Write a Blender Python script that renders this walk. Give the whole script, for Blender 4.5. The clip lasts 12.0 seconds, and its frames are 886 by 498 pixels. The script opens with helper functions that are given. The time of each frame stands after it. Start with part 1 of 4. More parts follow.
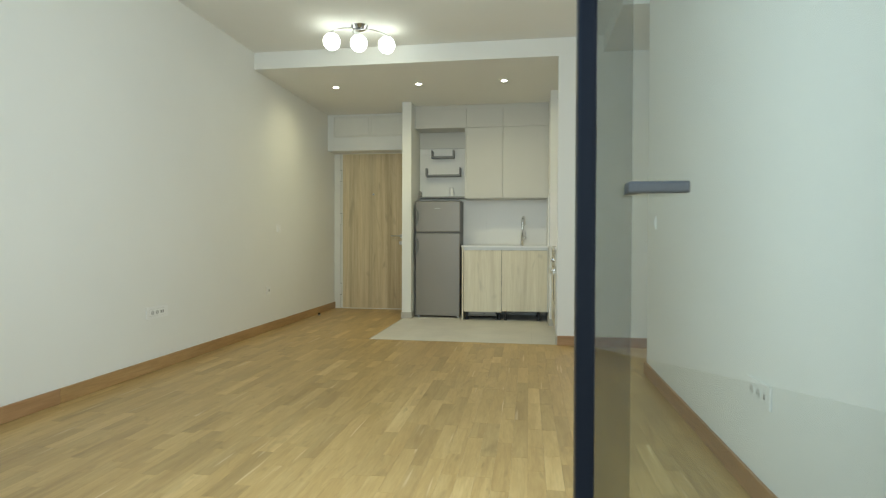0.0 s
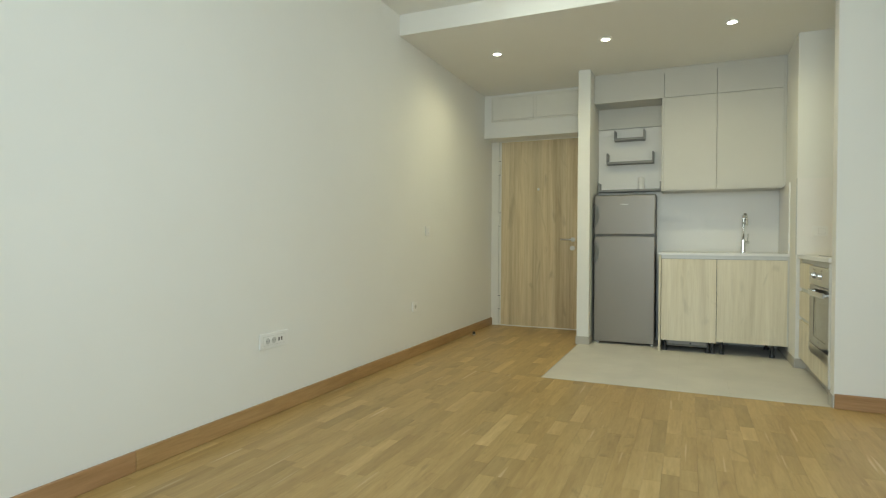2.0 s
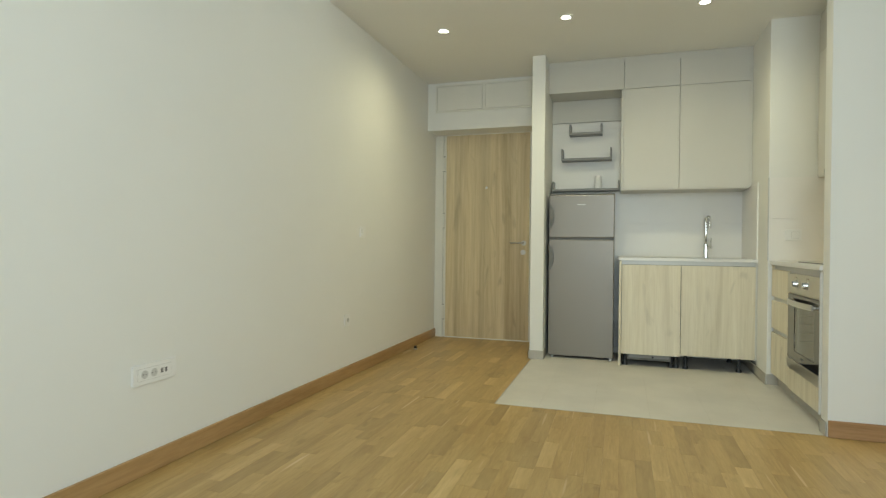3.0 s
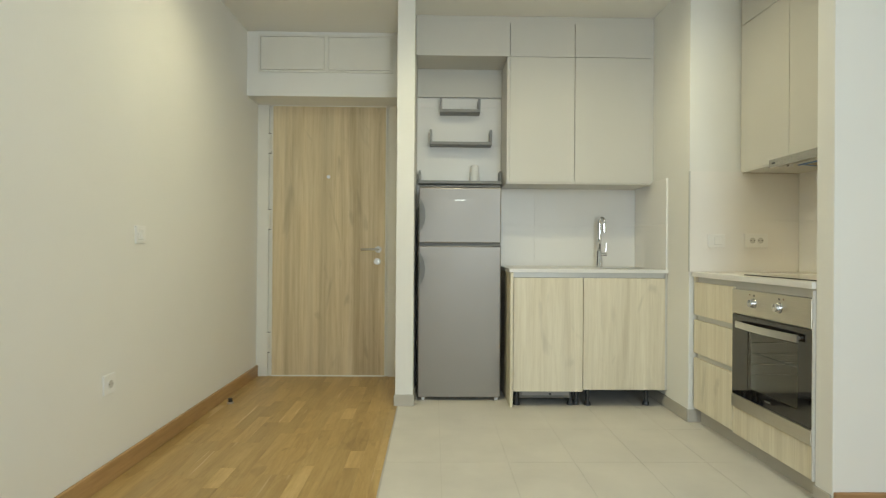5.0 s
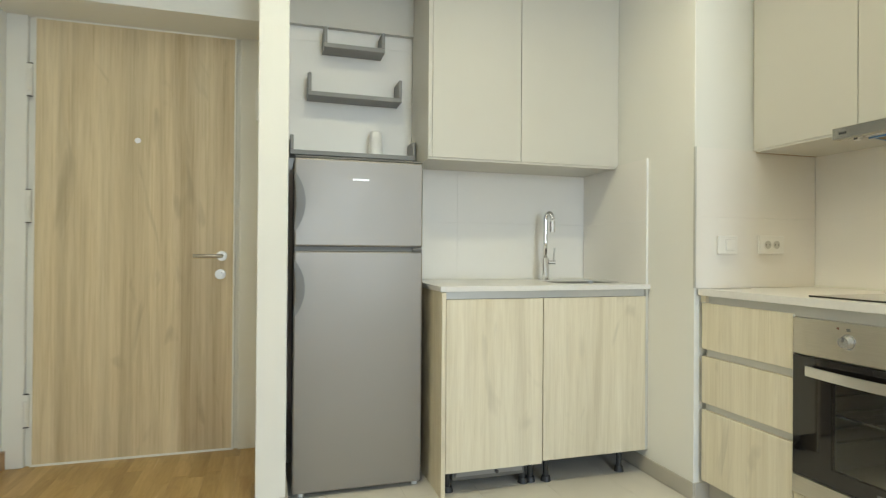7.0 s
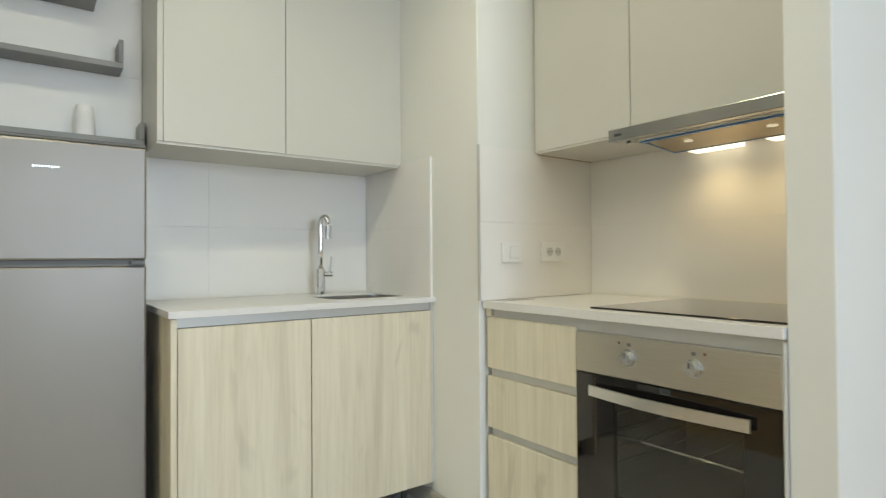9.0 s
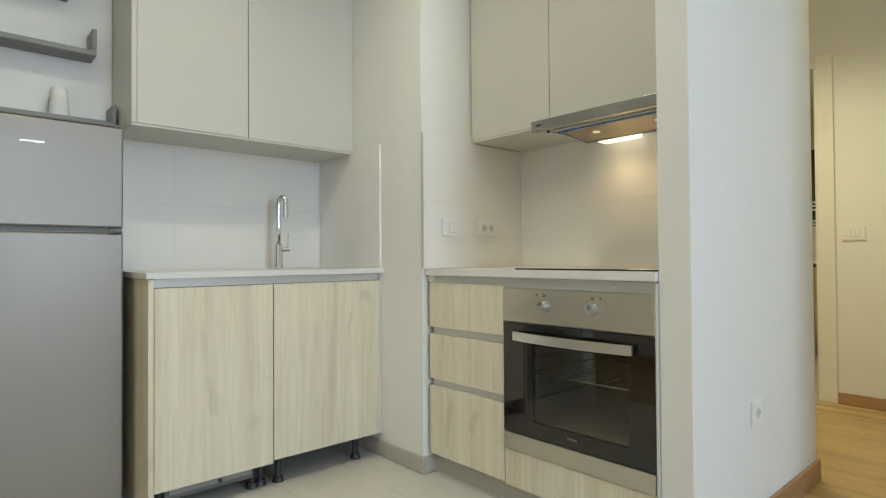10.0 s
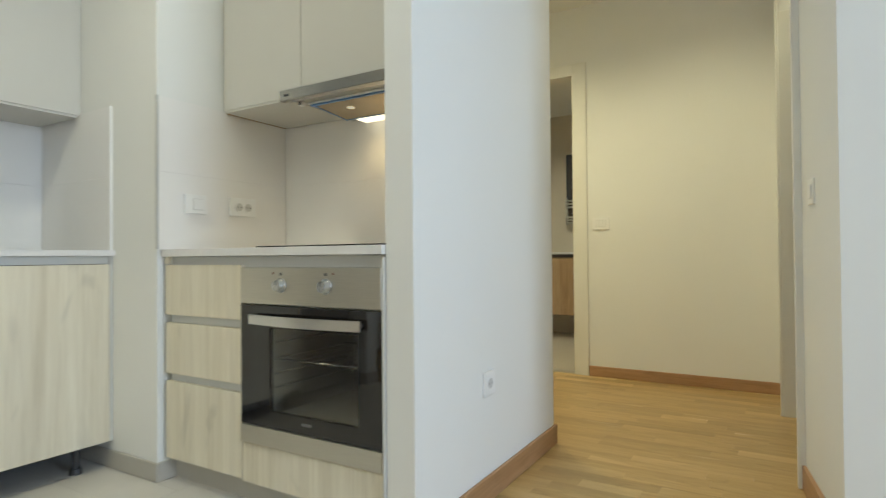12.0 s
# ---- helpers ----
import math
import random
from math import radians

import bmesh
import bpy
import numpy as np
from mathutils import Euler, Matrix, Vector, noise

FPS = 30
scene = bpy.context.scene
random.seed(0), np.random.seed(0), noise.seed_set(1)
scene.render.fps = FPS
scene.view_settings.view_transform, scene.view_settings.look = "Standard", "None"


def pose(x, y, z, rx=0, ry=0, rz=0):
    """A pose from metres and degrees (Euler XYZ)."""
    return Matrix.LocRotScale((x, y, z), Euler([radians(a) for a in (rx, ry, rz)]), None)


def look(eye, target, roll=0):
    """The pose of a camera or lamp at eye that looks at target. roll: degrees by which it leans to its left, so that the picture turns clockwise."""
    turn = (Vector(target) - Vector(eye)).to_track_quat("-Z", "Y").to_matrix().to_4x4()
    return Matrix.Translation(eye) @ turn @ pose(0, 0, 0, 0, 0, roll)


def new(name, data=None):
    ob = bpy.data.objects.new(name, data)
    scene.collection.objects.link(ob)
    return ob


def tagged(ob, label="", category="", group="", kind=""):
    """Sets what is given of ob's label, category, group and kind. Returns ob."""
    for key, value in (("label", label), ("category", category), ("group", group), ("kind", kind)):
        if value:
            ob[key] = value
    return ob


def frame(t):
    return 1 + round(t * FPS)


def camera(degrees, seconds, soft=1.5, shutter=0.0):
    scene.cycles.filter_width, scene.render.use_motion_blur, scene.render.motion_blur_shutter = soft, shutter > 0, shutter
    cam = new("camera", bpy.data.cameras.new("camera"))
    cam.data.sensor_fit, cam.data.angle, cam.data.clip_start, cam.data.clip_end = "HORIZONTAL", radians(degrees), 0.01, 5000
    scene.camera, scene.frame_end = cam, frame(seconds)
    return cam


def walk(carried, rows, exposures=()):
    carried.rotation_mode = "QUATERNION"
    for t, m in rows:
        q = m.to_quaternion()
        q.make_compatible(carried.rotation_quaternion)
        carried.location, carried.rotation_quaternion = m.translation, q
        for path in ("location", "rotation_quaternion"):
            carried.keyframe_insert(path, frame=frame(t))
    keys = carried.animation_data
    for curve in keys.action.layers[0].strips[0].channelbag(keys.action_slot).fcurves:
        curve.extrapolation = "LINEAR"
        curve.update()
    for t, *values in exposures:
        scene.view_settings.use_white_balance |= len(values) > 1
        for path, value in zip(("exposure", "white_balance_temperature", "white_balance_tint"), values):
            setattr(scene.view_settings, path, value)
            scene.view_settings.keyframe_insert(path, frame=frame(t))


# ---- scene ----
cam = camera(76.6, 12.0, soft=1.2, shutter=0.3)
PATH = [
    (0, (0.077, -0.25, 0.951), (-0.224, 1.727, 0.92), 0.2),
    (0.5, (0.006, 0.075, 0.973), (-0.366, 2.04, 0.942), 0.3),
    (1, (-0.104, 0.415, 1.003), (-0.662, 2.336, 0.97), 0.1),
    (1.5, (-0.259, 0.692, 0.99), (-1.033, 2.536, 0.962), 0.3),
    (2, (-0.457, 0.964, 0.98), (-1.261, 2.795, 0.953), 0.3),
    (2.5, (-0.596, 1.241, 0.971), (-1.324, 3.104, 0.947), 0.4),
    (3, (-0.697, 1.556, 0.976), (-1.302, 3.463, 0.963), 0.6),
    (3.5, (-0.817, 1.857, 0.996), (-1.274, 3.803, 0.979), 0.5),
    (5.5, (-1.308, 3.149, 1.011), (-1.082, 5.137, 1.016), 0.4),
    (6, (-1.37, 3.5, 0.994), (-0.964, 5.459, 1.009), 0.3),
    (6.5, (-1.392, 3.839, 1.022), (-0.903, 5.778, 1.035), 0.2),
    (6.7, (-1.403, 3.969, 1.027), (-0.882, 5.9, 1.04), 0.3),
    (8.3, (-1.085, 4.583, 1.068), (-0.14, 6.346, 1.088), 0.0),
    (8.5, (-1.064, 4.558, 1.066), (-0.037, 6.274, 1.093), -0.2),
    (9, (-1.064, 4.469, 1.056), (0.12, 6.08, 1.087), -0.4),
    (9.5, (-1.146, 4.354, 1.022), (0.146, 5.881, 1.045), -0.4),
    (10, (-1.256, 4.223, 0.937), (0.077, 5.713, 0.969), -0.4),
    (10.5, (-1.342, 4.105, 0.861), (0.002, 5.586, 0.898), -0.3),
    (11, (-1.382, 4.048, 0.821), (0.017, 5.477, 0.86), -0.3),
    (11.5, (-1.249, 4.037, 0.813), (0.332, 5.262, 0.845), -0.6),
    (12, (-0.982, 4.063, 0.856), (0.737, 5.084, 0.881), -0.5),
]
# exposure and white balance drift from daylight towards the lamp-lit kitchen
EXPOSURES = [(0.0, -0.44, 6180, 0), (1.0, -0.25, 6230, 0), (2.0, -0.35, 6230, 0), (3.5, -0.25, 6240, 2), (5.5, -0.1, 6140, 4.5), (6.0, -0.04, 6090, 4.8), (6.5, 0.14, 6040, 5), (8.5, 0.02, 5680, 9), (9.0, 0.02, 5655, 9.2), (9.5, -0.12, 5630, 9.5), (10.5, -0.13, 5580, 9), (12.0, -0.06, 5430, 9)]
walk(cam, [(t, look(eye, target, roll)) for t, eye, target, roll in PATH], EXPOSURES)

# ---- world, sun, large lights ----
world = bpy.data.worlds.new("overcast_sky")
scene.world = world
world.use_nodes = True
wn = world.node_tree.nodes
sky = wn.new("ShaderNodeTexSky")
sky.sky_type, sky.sun_disc = "NISHITA", False
sky.sun_elevation, sky.sun_rotation = radians(48), radians(275)
world.node_tree.links.new(sky.outputs["Color"], wn["Background"].inputs["Color"])
wn["Background"].inputs["Strength"].default_value = 0.15

sun_data = bpy.data.lights.new("sun", "SUN")
sun_data.energy, sun_data.angle, sun_data.color = 1.5, radians(12), (1.0, 0.96, 0.9)
sun = new("sun", sun_data)
sun.matrix_world = look((-6, 0.0, 7), (0.0, -0.6, 0.0))


def lamp(name, kind, energy, color, matrix, size=0.1, size_y=None, spot=None):
    data = bpy.data.lights.new(name, kind)
    data.energy, data.color = energy, color
    if kind == "AREA":
        data.size = size
        if size_y:
            data.shape, data.size_y = "RECTANGLE", size_y
    else:
        data.shadow_soft_size = size
    if spot:
        data.spot_size, data.spot_blend = radians(spot), 1.0
    ob = new(name, data)
    ob.matrix_world = matrix
    return ob


WARM, NEUTRAL, DAY = (1.0, 0.88, 0.545), (1.0, 1.0, 0.90), (0.83, 0.925, 1.0)
# sky light that comes in through the balcony opening
lamp("balcony_daylight", "AREA", 71, DAY, look((-0.43, 0.735, 1.40), (-0.43, 3.0, 1.36)), 1.1, 1.8)
HALL_Z = 2.64
SPOTS = [(-2.014, 5.665), (-1.092, 5.66), (-0.182, 5.66)]
for (sx, sy), e in zip(SPOTS, (28.5, 29, 33)):
    lamp("downlight_glow", "SPOT", e, WARM, look((sx, sy, 2.60), (sx, sy, 0)), 0.075, spot=170)
GLOBES = [(-1.604, 4.396, 2.655), (-1.386, 4.47, 2.655), (-1.158, 4.547, 2.655)]
# hall lamps are out of view; kind and places assumed, second added as fill
HALL_SPOTS = [(2.05, 5.6), (2.13, 4.5)]
for (sx, sy), e in zip(HALL_SPOTS, (80, 40)):
    lamp("hall_glow", "SPOT", e, (1.0, 0.825, 0.42), look((sx, sy, HALL_Z - 0.025), (sx, sy, 0)), 0.04, spot=142)
lamp("bath_glow", "SPOT", 45, WARM, look((4.0, 5.9, 2.37), (4.1, 5.9, 0)), 0.04, spot=140)
HOOD_Y = (5.50, 5.23)
for hy in HOOD_Y:
    lamp("hood_glow", "SPOT", 2.1, (1.0, 0.70, 0.30), look((0.848, hy, 1.418), (0.88, hy, 0)), 0.06, spot=168)

# ---- materials ----
def nodes_of(name):
    m = bpy.data.materials.new(name)
    m.use_nodes = True
    t = m.node_tree
    return m, t, t.nodes["Principled BSDF"]


def ramp(t, fac, stops):
    r = t.nodes.new("ShaderNodeValToRGB")
    e = r.color_ramp.elements
    while len(e) < len(stops):
        e.new(0.5)
    for el, (p, c) in zip(e, stops):
        el.position, el.color = p, (*c, 1)
    t.links.new(fac, r.inputs["Fac"])
    return r.outputs["Color"]


def noise_tex(t, vec, scale, detail=4, rough=0.55, distortion=0.0):
    n = t.nodes.new("ShaderNodeTexNoise")
    n.inputs["Scale"].default_value, n.inputs["Detail"].default_value = scale, detail
    n.inputs["Roughness"].default_value, n.inputs["Distortion"].default_value = rough, distortion
    t.links.new(vec, n.inputs["Vector"])
    return n.outputs["Fac"]


def position(t, scale=(1, 1, 1), shift=None):
    g = t.nodes.new("ShaderNodeNewGeometry")
    v = g.outputs["Position"]
    m = t.nodes.new("ShaderNodeMapping")
    m.inputs["Scale"].default_value = scale
    t.links.new(v, m.inputs["Vector"])
    if shift is not None:
        c = t.nodes.new("ShaderNodeCombineXYZ")
        k = t.nodes.new("ShaderNodeMath")
        k.operation = "MULTIPLY"
        k.inputs[1].default_value = 37.0
        t.links.new(shift, k.inputs[0])
        for a in ("X", "Y", "Z"):
            t.links.new(k.outputs[0], c.inputs[a])
        t.links.new(c.outputs[0], m.inputs["Location"])
    return m.outputs["Vector"]


def bump(t, bsdf, height, strength=0.2, distance=0.002):
    b = t.nodes.new("ShaderNodeBump")
    b.inputs["Strength"].default_value, b.inputs["Distance"].default_value = strength, distance
    t.links.new(height, b.inputs["Height"])
    t.links.new(b.outputs["Normal"], bsdf.inputs["Normal"])


def mix(t, fac, a, b, blend="MIX"):
    n = t.nodes.new("ShaderNodeMix")
    n.data_type, n.blend_type = "RGBA", blend
    for sock, val in ((n.inputs[0], fac), (n.inputs[6], a), (n.inputs[7], b)):
        if isinstance(val, (int, float)):
            sock.default_value = val
        elif isinstance(val, tuple):
            sock.default_value = (*val, 1)
        else:
            t.links.new(val, sock)
    return n.outputs[2]


def plain(name, color, rough=0.5, metal=0.0, var=0.06, scale=6.0, grain=120.0, bump_s=0.05, coat=0.0):
    """A surface of one colour with broad and fine unevenness."""
    m, t, b = nodes_of(name)
    p = position(t)
    lo = tuple(max(0, c * (1 - var)) for c in color)
    hi = tuple(min(1, c * (1 + var)) for c in color)
    t.links.new(ramp(t, noise_tex(t, p, scale), [(0.3, lo), (0.7, hi)]), b.inputs["Base Color"])
    b.inputs["Metallic"].default_value = metal
    b.inputs["Coat Weight"].default_value = coat
    r = t.nodes.new("ShaderNodeMapRange")
    r.inputs["To Min"].default_value, r.inputs["To Max"].default_value = max(0.02, rough * 0.85), min(1, rough * 1.15)
    t.links.new(noise_tex(t, p, scale * 3), r.inputs["Value"])
    t.links.new(r.outputs["Result"], b.inputs["Roughness"])
    if bump_s:
        bump(t, b, noise_tex(t, p, grain, 3), bump_s)
    return m


def wood(name, dark, mid, light, along, rough=0.45, scale=9.0, stretch=0.09, rand=None, spread=0.3, knots=0.0, fine_mix=0.45, boards=0.0):
    """Wood with grain along one axis; rand 'object' or 'island' varies pieces."""
    m, t, b = nodes_of(name)
    shift = None
    if rand == "object":
        shift = t.nodes.new("ShaderNodeObjectInfo").outputs["Random"]
    elif rand == "island":
        shift = t.nodes.new("ShaderNodeNewGeometry").outputs["Random Per Island"]
    s = [1.0, 1.0, 1.0]
    s["xyz".index(along)] = stretch
    p = position(t, tuple(s), shift)
    broad = noise_tex(t, p, scale, 5, 0.6, 1.2)
    fine = noise_tex(t, p, scale * 9, 4, 0.65, 0.4)
    col = ramp(t, broad, [(0.30, dark), (0.5, mid), (0.70, light)])
    col = mix(t, fine_mix, col, ramp(t, fine, [(0.35, (0.62, 0.56, 0.48)), (0.6, (1, 1, 1))]), "MULTIPLY")
    if boards:
        s3 = [1.0, 1.0, 1.0]
        s3["xyz".index(along)] = 0.015
        bd_n = noise_tex(t, position(t, tuple(s3), shift), 13, 2, 0.5)
        col = mix(t, 1.0, col, ramp(t, bd_n, [(0.35, (1 - boards, 1 - boards * 1.1, 1 - boards * 1.25)), (0.5, (1, 1, 1)), (0.62, (1 + boards * 0.4,) * 3)]), "MULTIPLY")
        streak = noise_tex(t, position(t, tuple(s3), shift), 160, 2, 0.5)
        col = mix(t, min(0.35, boards * 2.6), col, ramp(t, streak, [(0.33, (0.72, 0.67, 0.58)), (0.45, (1, 1, 1))]), "MULTIPLY")
    if knots:
        s2 = [1.0, 1.0, 1.0]
        s2["xyz".index(along)] = 0.35
        kn = noise_tex(t, position(t, tuple(s2), shift), scale * 0.55, 2, 0.5, 3.0)
        col = mix(t, ramp(t, kn, [(0.62, (0, 0, 0)), (0.74, (knots, knots, knots))]), col, tuple(c * 0.55 for c in dark))
    if shift is not None:
        sap = noise_tex(t, position(t, (1.0, 0.05, 1.0), shift), 34, 1, 0.4)
        col = mix(t, ramp(t, sap, [(0.71, (0, 0, 0)), (0.77, (0.55, 0.55, 0.55))]), col, (0.72, 0.57, 0.35))
        tone = ramp(t, shift, [(0.0, (1 - spread,) * 3), (0.45, (1, 1, 1)), (0.9, (1 + spread * 0.3,) * 3), (1.0, (1 + spread * 1.5, 1 + spread * 1.8, 1 + spread * 2.4))])
        col = mix(t, 1.0, col, tone, "MULTIPLY")
    t.links.new(col, b.inputs["Base Color"])
    r = t.nodes.new("ShaderNodeMapRange")
    r.inputs["To Min"].default_value, r.inputs["To Max"].default_value = rough * 0.8, rough * 1.25
    t.links.new(broad, r.inputs["Value"])
    t.links.new(r.outputs["Result"], b.inputs["Roughness"])
    bump(t, b, fine, 0.08, 0.001)
    return m


def brushed(name, color, rough, along):
    m, t, b = nodes_of(name)
    s = [1.0, 1.0, 1.0]
    s["xyz".index(along)] = 0.02
    f = noise_tex(t, position(t, tuple(s)), 700, 3)
    t.links.new(ramp(t, f, [(0.3, tuple(c * 0.9 for c in color)), (0.7, color)]), b.inputs["Base Color"])
    b.inputs["Metallic"].default_value, b.inputs["Roughness"].default_value = 1.0, rough
    bump(t, b, f, 0.05, 0.0005)
    return m


def glow(name, color, strength):
    m, t, b = nodes_of(name)
    b.inputs["Base Color"].default_value = (0.9, 0.9, 0.88, 1)
    b.inputs["Emission Color"].default_value = (*color, 1)
    b.inputs["Emission Strength"].default_value = strength
    return m


def pane_glass(name, tint, rough=0.0, ior=1.45):
    m, t, b = nodes_of(name)
    b.inputs["Base Color"].default_value = (*tint, 1)
    b.inputs["Roughness"].default_value = rough
    b.inputs["Transmission Weight"].default_value = 1.0
    b.inputs["IOR"].default_value = ior
    return m


M_WALL = plain("wall_paint", (0.83, 0.82, 0.775), 0.75, var=0.015, scale=1.2, grain=260, bump_s=0.06)
M_CEIL = plain("ceiling_paint", (0.83, 0.815, 0.765), 0.85, var=0.015, scale=1.0, grain=200, bump_s=0.05)
OAK = ((0.395, 0.255, 0.092), (0.483, 0.329, 0.130), (0.55, 0.392, 0.168))
M_PARQUET = wood("oak_parquet", *OAK, "y", 0.36, 11, 0.10, "object", 0.17, 0.35, fine_mix=0.28)
M_PARQUET_REST = wood("oak_parquet_rest", *OAK, "y", 0.36, 11, 0.10, "island", 0.17, 0.35, fine_mix=0.28)
M_SUBFLOOR = plain("floor_joint", (0.35, 0.24, 0.125), 0.8)
M_BASE = wood("brown_skirting_wood", (0.36, 0.205, 0.092), (0.44, 0.262, 0.128), (0.49, 0.30, 0.152), "y", 0.42, 6, 0.08)
M_BASE_PALE = wood("yellow_brown_skirting_wood", (0.37, 0.225, 0.093), (0.455, 0.285, 0.125), (0.51, 0.33, 0.155), "y", 0.42, 6, 0.08)
M_BASE_X = wood("brown_skirting_wood_across", (0.36, 0.205, 0.092), (0.44, 0.262, 0.128), (0.49, 0.30, 0.152), "x", 0.42, 6, 0.08)
M_DOORWOOD = wood("light_oak_door", (0.535, 0.420, 0.248), (0.66, 0.543, 0.342), (0.73, 0.62, 0.415), "z", 0.5, 6.5, 0.05, knots=0.45, fine_mix=0.28, boards=0.15)
M_FRONT = wood("pale_ash_laminate", (0.69, 0.618, 0.460), (0.785, 0.717, 0.558), (0.835, 0.772, 0.62), "z", 0.5, 8, 0.05, knots=0.26, fine_mix=0.19, boards=0.05)
M_WHITE = plain("cashmere_lacquer_front", (0.62, 0.60, 0.545), 0.42, var=0.012, scale=2, bump_s=0.01)
M_WHITE_FRAME = plain("white_frame_enamel", (0.80, 0.78, 0.71), 0.4, var=0.015, bump_s=0.02)
# shade in gaps and recesses, put into a near-black colour
M_GAPSHADE = plain("gap_shade_dark", (0.10, 0.09, 0.08), 0.8)
M_TILE = plain("white_wall_tile", (0.845, 0.82, 0.778), 0.34, var=0.012, scale=1.5, bump_s=0.0)
M_GROUT = plain("pale_grout", (0.72, 0.715, 0.70), 0.9)
M_FLOORGROUT = plain("sand_grout", (0.56, 0.525, 0.465), 0.9)
M_COUNTER = plain("white_stone_worktop", (0.78, 0.76, 0.735), 0.3, var=0.02, scale=60, bump_s=0.0)
M_FLOORTILE = plain("grey_beige_floor_tile", (0.65, 0.615, 0.55), 0.42, var=0.06, scale=3.5, grain=90, bump_s=0.04)
M_SKIRTTILE = plain("grey_tile_skirting", (0.50, 0.47, 0.41), 0.45, var=0.05, scale=5)
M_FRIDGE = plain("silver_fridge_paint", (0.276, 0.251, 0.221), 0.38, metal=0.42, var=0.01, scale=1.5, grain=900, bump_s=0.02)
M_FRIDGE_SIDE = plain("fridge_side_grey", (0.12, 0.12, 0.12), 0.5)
M_GREY = plain("grey_lacquer_shelf", (0.27, 0.265, 0.255), 0.5, var=0.03)
M_DARKPLASTIC = plain("dark_plastic", (0.035, 0.035, 0.037), 0.4)
M_GRIP = plain("grey_grip_plastic", (0.17, 0.164, 0.152), 0.4)
M_GREYPLASTIC = plain("grey_plastic", (0.15, 0.145, 0.135), 0.45)
M_ALU = plain("matt_aluminium", (0.60, 0.595, 0.565), 0.45, metal=0.35, var=0.02)
M_STEEL = brushed("brushed_steel", (0.64, 0.61, 0.535), 0.3, "y")
M_KNOB = plain("polished_knob_metal", (0.60, 0.61, 0.62), 0.24, metal=0.9, var=0.02, bump_s=0.0)
M_HOODBAR = brushed("hood_bar_steel", (0.47, 0.455, 0.41), 0.2, "y")
M_STEEL_L = brushed("brushed_steel_light", (0.70, 0.69, 0.67), 0.28, "y")
M_BOWL = brushed("bowl_steel", (0.52, 0.50, 0.47), 0.3, "x")
M_CHROME = plain("chrome", (0.82, 0.82, 0.83), 0.07, metal=1.0, var=0.01, bump_s=0.0)
M_LAMPCHROME = plain("dark_chrome", (0.42, 0.42, 0.43), 0.12, metal=1.0, var=0.01, bump_s=0.0)
M_SATIN = plain("satin_nickel", (0.62, 0.60, 0.56), 0.3, metal=1.0, var=0.02, bump_s=0.0)
M_BLACKGLASS = plain("black_glass", (0.012, 0.010, 0.009), 0.04, var=0.1, bump_s=0.0, coat=0.5)
M_PLASTIC = plain("white_switch_plastic", (0.86, 0.85, 0.82), 0.35, var=0.01, bump_s=0.0)
# grey that paints the shade of socket wells, seams and rocker gaps
M_SLOT = plain("socket_shadow_plastic", (0.60, 0.59, 0.56), 0.5)
M_GLOBE = glow("opal_globe_glow", NEUTRAL, 7.0)
M_SPOT = glow("downlight_lens_glow", (1.0, 0.93, 0.75), 22.0)
M_HOODLAMP = glow("hood_lens_glow", (1.0, 0.80, 0.46), 1.7)
# weak emission that stands in for lamp reflections on the filter plate
M_HOODGLINT = glow("hood_reflection_glow", (1.0, 0.78, 0.42), 0.45)
M_ANTHRACITE = plain("anthracite_aluminium", (0.045, 0.055, 0.075), 0.35, metal=0.3, var=0.05)
M_PANE = pane_glass("tinted_clear_pane", (0.68, 0.73, 0.695), 0.0, 1.85)
M_OVENPANE = pane_glass("tinted_oven_glass", (0.70, 0.685, 0.62))
M_ENAMEL = plain("grey_oven_enamel", (0.42, 0.405, 0.35), 0.4)
M_SMOKE = pane_glass("smoked_pane_band", (0.62, 0.61, 0.57), 0.02)
M_VISOR = plain("hood_visor_film", (0.50, 0.38, 0.21), 0.22, metal=0.5)
M_BLUE = plain("blue_protective_film", (0.10, 0.24, 0.52), 0.3)
M_MIRROR = plain("smoked_mirror", (0.10, 0.085, 0.07), 0.12, metal=0.4, var=0.02, bump_s=0.0)
M_BATHTILE = plain("cream_bath_tile", (0.62, 0.56, 0.45), 0.3, var=0.03, scale=3)
M_BATHWOOD = wood("bath_oak_front", (0.42, 0.27, 0.13), (0.52, 0.36, 0.19), (0.58, 0.42, 0.24), "z", 0.5, 8, 0.07)
M_RENDERED = plain("white_exterior_render", (0.74, 0.75, 0.74), 0.9, var=0.04, scale=2, grain=140, bump_s=0.3)
M_BALCTILE = plain("balcony_stone_tile", (0.20, 0.19, 0.165), 0.6, var=0.08)
M_GROUND = plain("far_ground", (0.16, 0.17, 0.12), 0.95, var=0.3, scale=0.05)
M_HANDLE = plain("light_grey_handle", (0.46, 0.46, 0.43), 0.4, metal=0.3)
M_BRASS = plain("door_edge_metal", (0.70, 0.68, 0.62), 0.35, metal=0.8)
M_RED = plain("pilot_mark", (0.22, 0.11, 0.08), 0.5)
M_CUP = plain("white_ceramic_cup", (0.88, 0.86, 0.83), 0.3, bump_s=0.0)

# ---- building helpers ----
ORIGIN = {}


def thing(name, origin, label, category, group="", kind=""):
    ob = new(name)
    ob.empty_display_size = 0.1
    ob.location = origin
    ORIGIN[ob] = Vector(origin)
    return tagged(ob, label, category, group, kind)


